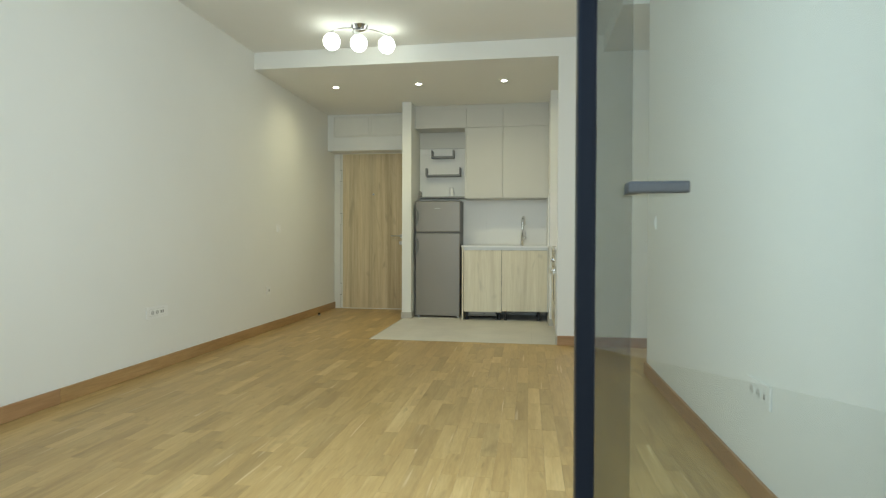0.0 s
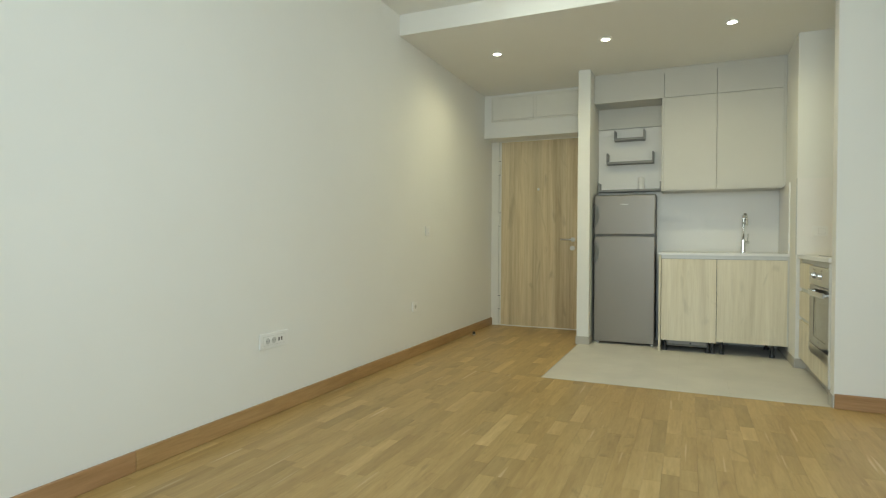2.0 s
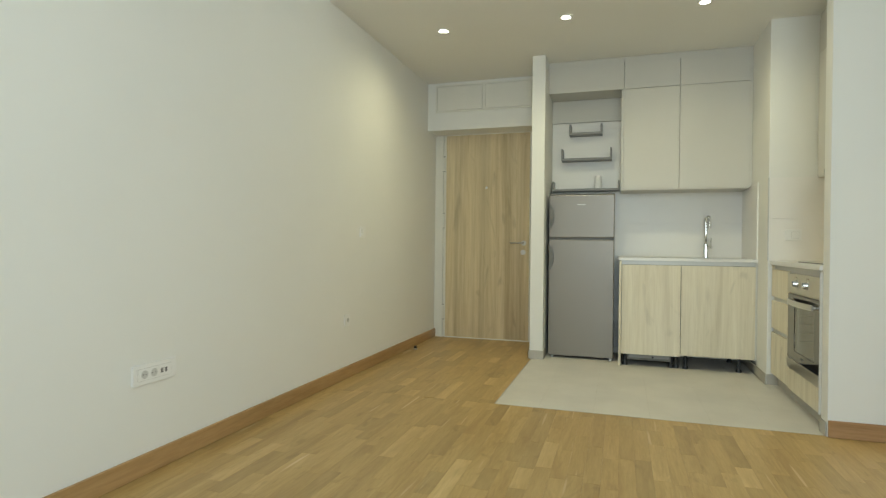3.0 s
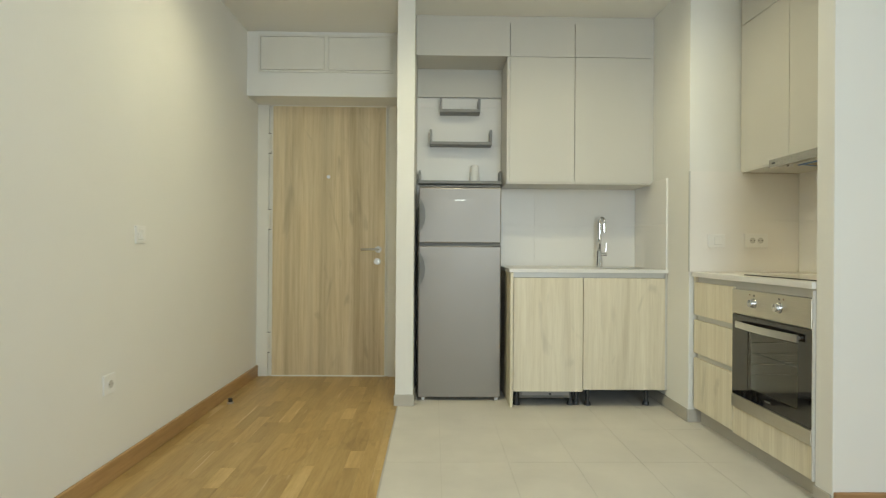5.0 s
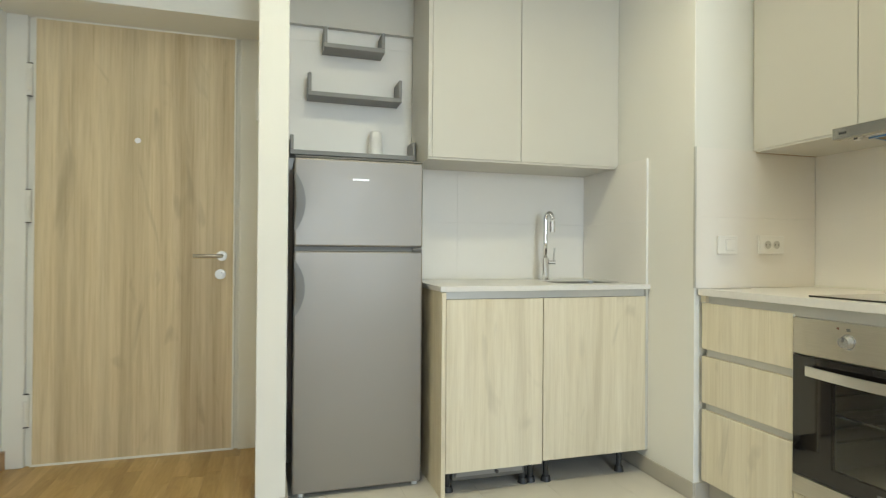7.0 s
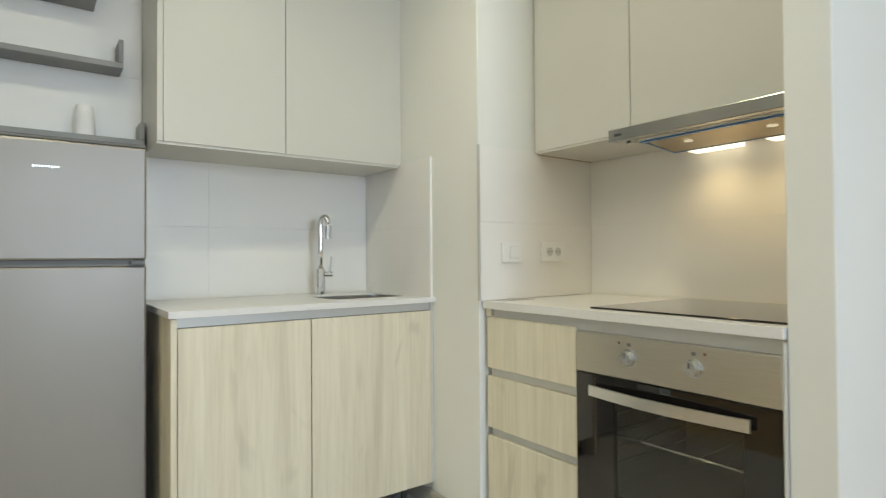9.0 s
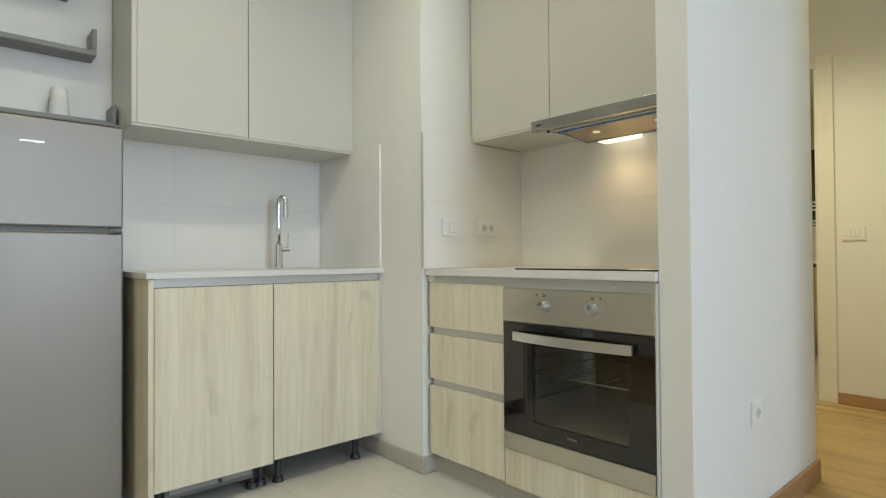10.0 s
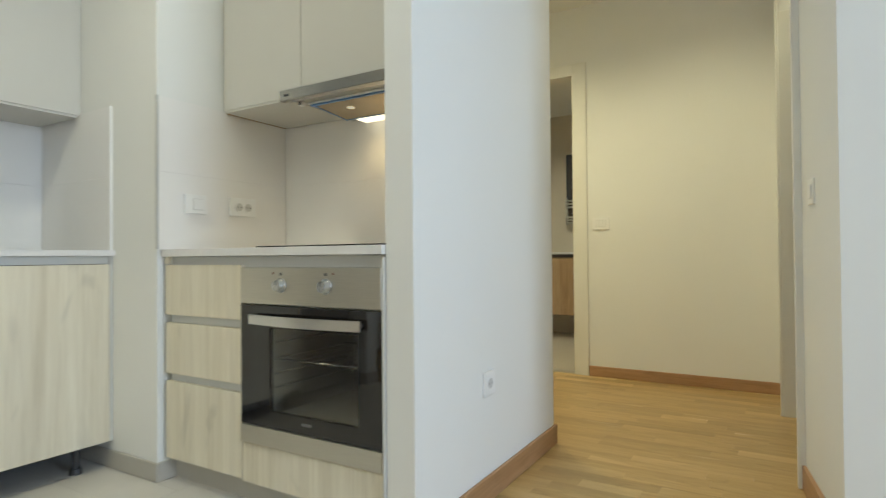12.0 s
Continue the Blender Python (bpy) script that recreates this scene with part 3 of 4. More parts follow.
pts = [(fx, fy, 1.00), (fx, fy, 1.10), (fx, fy, 1.20)]
for i in range(1, 11):
    a = math.pi * i / 10
    s = (1 - math.cos(a)) / 2
    pts.append((fx + dx * s, fy + dy * s, 1.212 + 0.034 * math.sin(a)))
tube("spout", pts, 0.0125, M_CHROME, fau, 14)
cyl("spray_head", (fx + dx, fy + dy, 1.205), (fx + dx, fy + dy, 1.145), 0.0145, M_CHROME, fau, seg=20)
lev = cyl("lever", (fx + 0.015, fy - 0.012, 0.985), (fx + 0.046, fy - 0.030, 0.985), 0.012, M_CHROME, fau)
cyl("stick", (fx + 0.036, fy - 0.025, 0.992), (fx + 0.040, fy - 0.028, 1.065), 0.004, M_CHROME, lev)

# ---- upper cabinets over sink and fridge ----
G1 = "white wall cabinets over the sink"
for x0, x1 in ((-0.686, -0.2395), (-0.2365, 0.290)):
    c = thing("wall_cabinet", ((x0 + x1) / 2, 6.82, 1.478), "tall white handleless wall cabinet above the sink", "cabinet", G1)
    box("body", x0, 6.676, 1.490, x1, 6.985, 2.335, M_WHITE, c)
    box("door", x0, 6.655, 1.478, x1, 6.674, 2.341, M_WHITE, c, 0.0012)
G2 = "white top row cabinets under the soffit"
for x0, x1 in ((-1.3315, -0.6885), (-0.6855, -0.2395), (-0.2365, 0.290)):
    c = thing("top_cabinet", ((x0 + x1) / 2, 6.82, 2.345), "low white handleless cabinet in the top row under the ceiling", "cabinet", G2)
    box("body", x0, 6.676, 2.346, x1, 6.985, 2.57, M_WHITE, c)
    box("door", x0, 6.655, 2.344, x1, 6.674, 2.573, M_WHITE, c, 0.0012)
ep = thing("end_panel", (-0.697, 6.82, 1.478), "white side panel of the wall cabinets", "panel")
box("board", -0.706, 6.657, 1.478, -0.688, 6.985, 2.341, M_WHITE, ep)
box("edge_band", -0.7063, 6.6545, 1.4785, -0.6878, 6.6567, 2.3405, M_WHITE, ep, 0.0006, "cashmere edge band")
bp = thing("bottom_panel", (-0.2, 6.82, 1.47), "white bottom panel under the wall cabinets", "panel")
box("board", -0.706, 6.660, 1.468, 0.292, 6.985, 1.4775, M_WHITE, bp)
fs = thing("filler_strip", (-0.5, 6.68, 2.575), "white filler strip between cabinets and ceiling", "filler")
boxes("board", [(-1.332, 6.668, 2.576, 0.311, 6.69, 2.624), (0.2915, 6.662, 1.478, 0.311, 6.69, 2.575)], M_WHITE, fs)
vp = thing("back_panel", (-1.02, 6.97, 2.14), "white panel above the tiles over the fridge", "panel")
box("board", -1.332, 6.955, 2.140, -0.7065, 6.985, 2.345, M_WHITE, vp)

# ---- grey shelves over the fridge ----
def u_shelf(x0, x1, z0, z1):
    s = thing("wall_shelf", ((x0 + x1) / 2, 6.92, z0), "grey lacquered U-shaped shelf on the tiled wall", "shelf", "grey shelves above the fridge")
    box("board", x0, 6.862, z0, x1, 6.982, z0 + 0.022, M_GREY, s, 0.003)
    box("side", x0, 6.862, z0 + 0.0225, x0 + 0.016, 6.982, z1, M_GREY, s, 0.003)
    box("side", x1 - 0.016, 6.862, z0 + 0.0225, x1, 6.982, z1, M_GREY, s, 0.003)


u_shelf(-1.166, -0.872, 2.008, 2.106)
u_shelf(-1.238, -0.786, 1.772, 1.882)
u_shelf(-1.317, -0.714, 1.490, 1.582)
cup = thing("cup", (-0.905, 6.928, 1.512), "white ribbed ceramic tumbler on the grey shelf", "cup")
bm = bmesh.new()
seg = 24
prof = [(0.035, 0.0), (0.037, 0.004), (0.0365, 0.010), (0.033, 0.055), (0.0285, 0.110), (0.0255, 0.119), (0.012, 0.120)]
rings = []
for rr, zz in prof:
    rings.append([bm.verts.new((-0.905 + rr * math.cos(2 * math.pi * k / seg), 6.928 + rr * math.sin(2 * math.pi * k / seg), 1.512 + zz)) for k in range(seg)])
for u, v in zip(rings, rings[1:]):
    for k in range(seg):
        bm.faces.new((u[k], u[(k + 1) % seg], v[(k + 1) % seg], v[k]))
bm.faces.new(rings[0])
bm.faces.new(rings[-1])
part("body", bm, M_CUP, cup, smooth=True)
for i in range(7):
    zz = 1.530 + i * 0.0115
    boxr = 0.0382 - (zz - 1.516) * 0.083
    tube("rib", [(-0.905 + boxr * math.cos(a), 6.928 + boxr * math.sin(a), zz + 0.006 * math.sin(3 * a)) for a in [math.radians(200 + 14 * k) for k in range(11)]], 0.0009, M_CUP, cup, 5)

# ---- cooker unit ----
XF = 0.335
ck = thing("drawer_cabinet", (0.64, 5.88, 0), "pale wood three-drawer base cabinet beside the oven", "cabinet")
box("body", 0.362, 5.668, 0.086, 0.955, 6.098, 0.855, M_WHITE, ck)
for z0, z1 in ((0.092, 0.386), (0.416, 0.609), (0.640, 0.831)):
    box("drawer_front", XF, 5.662, z0, XF + 0.019, 6.092, z1, M_FRONT, ck, 0.0015)
for z0, z1 in ((0.388, 0.414), (0.611, 0.638)):
    box("grip_rail", XF + 0.012, 5.664, z0, XF + 0.03, 6.07, z1, M_ALU, ck, label="matt aluminium grip channel")
ovc = thing("oven_cabinet", (0.64, 5.35, 0), "pale wood housing under the built-in oven", "cabinet")
box("body", 0.362, 5.046, 0.086, 0.955, 5.662, 0.200, M_WHITE, ovc)
box("front", XF, 5.048, 0.085, XF + 0.019, 5.657, 0.221, M_FRONT, ovc, 0.0015)
box("side", 0.327, 5.0435, 0.086, 0.955, 5.0490, 0.855, M_WHITE, ovc)
pl = thing("plinth", (0.40, 5.57, 0), "grey plinth under the cooker units", "plinth")
box("board", 0.385, 5.046, 0.0, 0.401, 6.1025, 0.084, M_SKIRTTILE, pl)
gr = thing("grip_rail", (0.36, 5.57, 0.84), "matt aluminium grip rail above the oven", "rail")
box("rail", XF + 0.014, 5.046, 0.8235, XF + 0.03, 6.07, 0.861, M_ALU, gr)
box("end_block", XF + 0.002, 6.071, 0.834, XF + 0.03, 6.100, 0.861, M_FRONT, gr)
wt = thing("worktop", (0.65, 5.57, 0.862), "white stone worktop carrying the black hob", "worktop")
box("slab", 0.322, 5.0445, 0.8625, 0.966, 6.1015, 0.8905, M_COUNTER, wt, 0.0015)
box("upstand", 0.954, 5.046, 0.891, 0.962, 6.1, 0.900, M_WHITE_FRAME, wt, label="thin white sealing strip")
pp = thing("worktop_socket", (0.45, 6.056, 0.8905), "flush metal pop-up socket cover in the worktop", "socket")
box("plate", 0.370, 6.035, 0.8905, 0.535, 6.078, 0.8925, M_SATIN, pp, 0.0008)

oven = thing("oven", (0.64, 5.355, 0.21), "built-in oven with steel panel, black glass door and bar handle", "oven")
boxes("body", [(0.86, 5.062, 0.214, 0.90, 5.648, 0.812), (0.352, 5.062, 0.214, 0.86, 5.10, 0.812), (0.352, 5.60, 0.214, 0.86, 5.648, 0.812), (0.352, 5.10, 0.214, 0.86, 5.60, 0.30), (0.352, 5.10, 0.66, 0.86, 5.60, 0.812)], M_ENAMEL, oven)
pan = box("control_panel", XF - 0.010, 5.050, 0.700, XF + 0.014, 5.652, 0.823, M_STEEL, oven, 0.002)
for ky in (5.458, 5.262):
    k = cyl("knob", (XF - 0.012, ky, 0.764), (XF - 0.0095, ky, 0.764), 0.025, M_KNOB, pan, seg=28, label="round polished metal knob")
    cyl("grip", (XF - 0.034, ky, 0.764), (XF - 0.012, ky, 0.764), 0.017, M_KNOB, k, r1=0.021, seg=28)
    box("pointer", XF - 0.0352, ky - 0.003, 0.766, XF - 0.0335, ky + 0.003, 0.781, M_GREYPLASTIC, k)
    box("mark", XF - 0.0112, ky - 0.006, 0.797, XF - 0.0098, ky + 0.006, 0.806, M_GREYPLASTIC, pan)
    box("pilot_light", XF - 0.0115, ky + (0.03 if ky > 5.4 else -0.034), 0.800, XF - 0.0095, ky + (0.037 if ky > 5.4 else -0.027), 0.807, M_RED, pan)
bm = bmesh.new()
loops = []
for xx in (XF - 0.006, XF + 0.014):
    loops.append([bm.verts.new((xx, yy, zz)) for yy, zz in ((5.052, 0.291), (5.655, 0.291), (5.655, 0.694), (5.052, 0.694))])
    loops.append([bm.verts.new((xx, yy, zz)) for yy, zz in ((5.140, 0.345), (5.517, 0.345), (5.517, 0.622), (5.140, 0.622))])
for u, v in ((0, 1), (2, 3), (0, 2), (1, 3)):
    for k in range(4):
        bm.faces.new((loops[u][k], loops[u][(k + 1) % 4], loops[v][(k + 1) % 4], loops[v][k]))
dr = part("door", bm, M_BLACKGLASS, oven, "black glass oven door")
win = box("window", XF - 0.004, 5.1405, 0.3455, XF, 5.5165, 0.6215, M_OVENPANE, dr, label="tinted oven window")
win.visible_shadow = False
bm = bmesh.new()
n = 14
path = [(5.592 - 0.476 * i / n, XF - 0.028 - 0.022 * math.sin(math.pi * i / n)) for i in range(n + 1)]
vs = []
for yy, xx in path:
    vs.append([bm.verts.new(c) for c in ((xx, yy, 0.634), (xx, yy, 0.666), (xx + 0.008, yy, 0.666), (xx + 0.008, yy, 0.634))])
for u, v in zip(vs, vs[1:]):
    for k in range(4):
        bm.faces.new((u[k], u[(k + 1) % 4], v[(k + 1) % 4], v[k]))
bm.faces.new(vs[0])
bm.faces.new(vs[-1])
hb = part("handle", bm, M_STEEL_L, dr, "curved brushed steel bar handle")
for yy in (5.578, 5.130):
    cyl("mount", (XF - 0.024, yy, 0.650), (XF - 0.005, yy, 0.650), 0.008, M_STEEL_L, hb)
box("badge", XF - 0.0075, 5.33, 0.318, XF - 0.0055, 5.372, 0.326, M_GREYPLASTIC, dr)
box("bottom_strip", XF - 0.010, 5.052, 0.226, XF + 0.014, 5.655, 0.288, M_STEEL, oven, 0.002, "brushed steel lower strip")
bm = bmesh.new()
add_tube(bm, [(0.40, 5.105, 0.505), (0.40, 5.595, 0.505)], 0.004, 6)
add_tube(bm, [(0.80, 5.105, 0.505), (0.80, 5.595, 0.505)], 0.004, 6)
for k in range(9):
    add_tube(bm, [(0.40, 5.13 + 0.055 * k, 0.505), (0.80, 5.13 + 0.055 * k, 0.505)], 0.0013, 5)
part("rack", bm, M_CHROME, oven, "chrome wire rack inside")
for z in (0.40, 0.45, 0.505, 0.56):
    box("rail", 0.38, 5.588, z - 0.006, 0.82, 5.5995, z - 0.001, M_CHROME, oven)

hob = thing("hob", (0.66, 5.36, 0.8905), "black glass ceramic hob set on the white worktop", "hob")
box("glass", 0.378, 5.056, 0.8905, 0.925, 5.640, 0.8965, M_BLACKGLASS, hob, 0.002)

G3 = "white wall cabinets over the cooker"
for y0, y1 in ((5.643, 6.085), (5.046, 5.640)):
    zb = 1.486 if y0 > 5.5 else 1.502
    c = thing("wall_cabinet", (0.8, (y0 + y1) / 2, zb), "tall white handleless wall cabinet over the cooker" if y0 > 5.5 else "tall white wall cabinet above the extractor hood", "cabinet", G3)
    box("body", 0.627, y0, zb + 0.008, 0.962, y1, 2.335, M_WHITE, c)
    box("door", 0.606, y0, zb, 0.625, y1, 2.341, M_WHITE, c, 0.0012)
    c = thing("top_cabinet", (0.8, (y0 + y1) / 2, 2.345), "low white handleless cabinet in the top row under the ceiling", "cabinet", G2)
    box("body", 0.627, y0, 2.346, 0.962, y1, 2.57, M_WHITE, c)
    box("door", 0.606, y0, 2.344, 0.625, y1, 2.573, M_WHITE, c, 0.0012)
fs3 = thing("filler_strip", (0.62, 6.09, 1.486), "white filler strip beside the cooker wall cabinets", "filler")
boxes("board", [(0.614, 6.087, 1.486, 0.64, 6.104, 2.575), (0.618, 5.046, 2.576, 0.64, 6.104, 2.624)], M_WHITE, fs3)
bp2 = thing("bottom_panel", (0.8, 5.90, 1.478), "pale bottom panel under the cooker wall cabinet", "panel")
box("board", 0.609, 5.708, 1.477, 0.962, 6.085, 1.4855, M_WHITE, bp2)

box("joint", 0.625, 6.0855, 1.4775, 0.960, 6.1010, 1.4855, M_SUBFLOOR, bp2, label="dark brown joint line at the wall")

hood = thing("extractor_hood", (0.77, 5.42, 1.45), "slim steel pull-out extractor hood with lit lamps", "extractor hood")
box("body", 0.56, 5.068, 1.4735, 0.955, 5.668, 1.4855, M_ALU, hood, 0.002)
box("front", 0.520, 5.066, 1.444, 0.552, 5.669, 1.484, M_HOODBAR, hood, 0.002, "brushed steel front bar")
box("front_underside", 0.5525, 5.068, 1.4645, 0.640, 5.667, 1.4732, M_STEEL, hood, 0.001, "grey metal underside behind the bar")
bm = bmesh.new()
add_prism(bm, [(0.662, 1.4585), (0.862, 1.4405), (0.862, 1.4455), (0.662, 1.4640)], "y", 5.075, 5.630)
vis = part("visor", bm, M_VISOR, hood, "brown filter plate hanging open")
bm = bmesh.new()
add_box(bm, 0.650, 5.073, 1.4520, 0.6615, 5.636, 1.4575)
add_prism(bm, [(0.662, 1.4565), (0.862, 1.4390), (0.862, 1.4460), (0.662, 1.4645)], "y", 5.6305, 5.636)
part("film_edge", bm, M_BLUE, vis, "blue protective film along the edge")
box("film_back", 0.8625, 5.073, 1.4385, 0.867, 5.636, 1.4455, M_BLUE, vis, label="blue protective film along the edge")
# white colour stands in for lamp light reflected by this metal strip
box("film_top", 0.640, 5.073, 1.4580, 0.656, 5.640, 1.4640, M_PLASTIC, vis, 0.001, "metal edge strip whitened for its reflected light")
# bright reflections of the hood lamps, added as dim glowing discs
for hy in HOOD_Y:
    cyl("bulb", (0.745, hy + 0.01, 1.4475), (0.745, hy + 0.01, 1.4515), 0.015, M_HOODGLINT, vis, seg=20, label="lamp reflection put on the filter plate as a glowing disc")
sw = box("switch", 0.610, 5.640, 1.448, 0.630, 5.662, 1.4640, M_PLASTIC, hood, 0.001)
box("rocker", 0.608, 5.644, 1.450, 0.6105, 5.658, 1.462, M_DARKPLASTIC, sw)
for hy in HOOD_Y:
    box("lamp", 0.872, hy - 0.088, 1.436, 0.938, hy + 0.088, 1.4725, M_HOODLAMP, hood, 0.004, "lit warm lamp cover")
boxes("badge", [(0.5192, 5.618 + 0.007 * k, 1.459, 0.5205, 5.6225 + 0.007 * k, 1.467) for k in range(4)], M_DARKPLASTIC, hood, 0, "tiny dark badge in plain strokes")
box("rear_cover", 0.939, 5.08, 1.458, 0.955, 5.668, 1.4732, M_ALU, hood)

# ---- switches and sockets ----
def wall_frame(point, out):
    """A pose whose x runs along the wall, z up and -y points out of the wall."""
    o = Vector(out)
    rz = math.degrees(math.atan2(o.x, -o.y))
    return pose(*point, 0, 0, rz)


def socket_plate(point, out, width, height, inserts, label, name="socket"):
    """A switch or socket plate; inserts is a list of (kind, offset along the wall)."""
    s = new(name)
    tagged(s, label, "light switch" if "switch" in name else "socket")
    def b(n, u0, v0, w0, u1, v1, w1, mat, par, bev=0.0):
        bm = bmesh.new()
        add_box(bm, u0, v0, w0, u1, v1, w1, bev)
        ob = new(n, finish(n, bm, mat))
        ob.parent = par
        return ob
    plate = b("plate", -width / 2, -0.009, -height / 2, width / 2, 0.0, height / 2, M_PLASTIC, s, 0.0025)
    if width > 0.15:
        b("seam", -width / 2 + 0.022, -0.0096, -height / 2 + 0.017, width / 2 - 0.030, -0.0088, height / 2 - 0.017, M_SLOT, s)
        b("inlay", -width / 2 + 0.0235, -0.0104, -height / 2 + 0.0185, width / 2 - 0.0315, -0.0092, height / 2 - 0.0185, M_PLASTIC, s)
    for kind, off in inserts:
        if kind == "socket":
            bm = bmesh.new()
            add_cyl(bm, (off, -0.0115, 0), (off, -0.008, 0), 0.021, seg=24)
            ring = new("insert", finish("insert", bm, M_PLASTIC))
            ring.parent = s
            bm = bmesh.new()
            add_cyl(bm, (off, -0.0121, 0), (off, -0.0112, 0), 0.0175, seg=24)
            w = new("well", finish("well", bm, M_SLOT))
            w.parent = ring
            for hx in (-0.0095, 0.0095):
                bm = bmesh.new()
                add_cyl(bm, (off + hx, -0.0126, 0), (off + hx, -0.0119, 0), 0.003, seg=10)
                h = new("hole", finish("hole", bm, M_GREYPLASTIC))
                h.parent = ring
        elif kind == "rocker":
            half = 0.022 if len(inserts) == 1 else 0.011
            b("rocker", off - half, -0.0125, -0.022, off + half, -0.0085, 0.022, M_PLASTIC, s, 0.002)
            b("gap", off - half - 0.0012, -0.0092, -0.0232, off + half + 0.0012, -0.0088, 0.0232, M_SLOT, s)
        elif kind == "port":
            b("port", off - 0.006, -0.0110, -0.010, off + 0.006, -0.0088, 0.010, M_GREYPLASTIC, s)
    s.matrix_world = wall_frame(point, out)
    return s


E, W, S = (1, 0, 0), (-1, 0, 0), (0, -1, 0)
socket_plate((XL, 3.473, 0.422), E, 0.235, 0.086, [("socket", -0.060), ("socket", -0.010), ("port", 0.034), ("port", 0.056)], "white multi-gang socket plate low on the white wall")
socket_plate((XL, 5.243, 0.423), E, 0.085, 0.085, [("socket", 0.0)], "white single wall socket low on the white wall")
socket_plate((XL, 5.489, 1.071), E, 0.085, 0.085, [("rocker", -0.013), ("rocker", 0.013)], "white double light switch beside the entrance", "light_switch")
socket_plate((0.800, YP - 0.014, 0.408), S, 0.085, 0.085, [("socket", 0.0)], "white single socket on the partition end")
socket_plate((XR, 1.94, 0.40), W, 0.20, 0.086, [("socket", -0.05), ("socket", 0.01), ("port", 0.06)], "white multi-gang socket plate near the balcony")
socket_plate((XR, 3.68, 1.074), W, 0.085, 0.085, [("rocker", 0.0)], "white light switch by the hall opening", "light_switch")
socket_plate((1.26, 3.9539, 1.06), (-0.1352, 0.9908, 0), 0.085, 0.085, [("rocker", 0.0)], "white light switch in the hall beside the doorway", "light_switch")
socket_plate((HX, 5.119, 1.074), W, 0.12, 0.086, [("rocker", -0.024), ("rocker", 0.0), ("rocker", 0.024)], "white three-gang light switch beside the bathroom door", "light_switch")
socket_plate((0.466, 6.098, 1.075), S, 0.100, 0.078, [("rocker", 0.010)], "white light switch on the white splashback", "light_switch")
socket_plate((0.702, 6.098, 1.078), S, 0.138, 0.08, [("socket", -0.024), ("socket", 0.024)], "white double socket on the white splashback")

ic = thing("intercom", (-1.4635, 7.06, 1.66), "slim white intercom handset on the niche wall", "intercom")
box("base", -1.460, 7.01, 1.655, -1.4475, 7.10, 1.845, M_PLASTIC, ic, 0.004)
bm = bmesh.new()
add_prism(bm, [(-1.4605, 1.67), (-1.472, 1.675), (-1.479, 1.72), (-1.479, 1.79), (-1.472, 1.828), (-1.4605, 1.833)], "y", 7.03, 7.08)
part("handset", bm, M_PLASTIC, ic)
stop = thing("door_stop", (-2.52, 6.48, 0), "small dark metal door stop on the parquet", "door stop")
cyl("base", (-2.52, 6.48, 0), (-2.52, 6.48, 0.012), 0.02, M_SATIN, stop)
cyl("buffer", (-2.52, 6.48, 0.012), (-2.52, 6.48, 0.034), 0.014, M_DARKPLASTIC, stop)

# ---- ceiling lamp with three globes ----
cl = thing("ceiling_lamp", (-1.36, 4.54, ZC), "chrome ceiling lamp with three lit opal glass globes", "ceiling lamp")
cx, cy = -1.37, 4.44
bm = bmesh.new()
add_cyl(bm, (cx, cy, ZC - 0.028), (cx, cy, ZC), 0.055, 0.075, seg=32)
part("canopy", bm, M_LAMPCHROME, cl)
for i, (gx, gy, gz) in enumerate(GLOBES):
    bm = bmesh.new()
    bmesh.ops.create_uvsphere(bm, u_segments=28, v_segments=18, radius=0.074, matrix=Matrix.Translation((gx, gy, gz)))
    g = part("globe", bm, M_GLOBE, cl, "lit opal glass globe", smooth=True)
    cyl("cap", (gx, gy, gz + 0.062), (gx, gy, gz + 0.088), 0.026, M_LAMPCHROME, g, r1=0.010)
    pts = []
    for k in range(13):
        s = k / 12
        side = 0.07 * math.sin(math.pi * s) * (1 if i != 1 else -1)
        lx, ly = cx + (gx - cx) * s, cy + (gy - cy) * s
        if i == 1:
            pts.append((lx + 0.05 * math.sin(2 * math.pi * s), ly - 0.05 * math.sin(math.pi * s), ZC - 0.03 - 0.022 * s))
        else:
            pts.append((lx, ly - side * 0.5, ZC - 0.03 - 0.02 * s + 0.012 * math.sin(math.pi * s)))
    pts.append((gx, gy, gz + 0.085))
    tube("arm", pts, 0.005, M_LAMPCHROME, cl, 8, "curved chrome arm")

# ---- recessed downlights ----
def downlight(x, y, z, label):
    d = thing("downlight", (x, y, z), label, "downlight", "recessed ceiling downlights")
    bm = bmesh.new()
    seg = 32
    prof = [(0.046, -0.001), (0.045, -0.006), (0.034, -0.008), (0.033, -0.002)]
    rings = [[bm.verts.new((x + rr * math.cos(2 * math.pi * k / seg), y + rr * math.sin(2 * math.pi * k / seg), z + zz)) for k in range(seg)] for rr, zz in prof]
    for u, v in zip(rings, rings[1:] + rings[:1]):
        for k in range(seg):
            bm.faces.new((u[k], u[(k + 1) % seg], v[(k + 1) % seg], v[k]))
    part("ring", bm, M_PLASTIC, d)
    cyl("lens", (x, y, z - 0.005), (x, y, z - 0.001), 0.0335, M_SPOT, d, seg=28, label="lit round lens")


for sx, sy in SPOTS:
    downlight(sx, sy, ZS, "round recessed downlight lit in the kitchen soffit")
# assumed fixtures for the unseen hall lamps
for sx, sy in HALL_SPOTS:
    downlight(sx, sy, HZ, "unseen recessed downlight assumed in the hall ceiling")

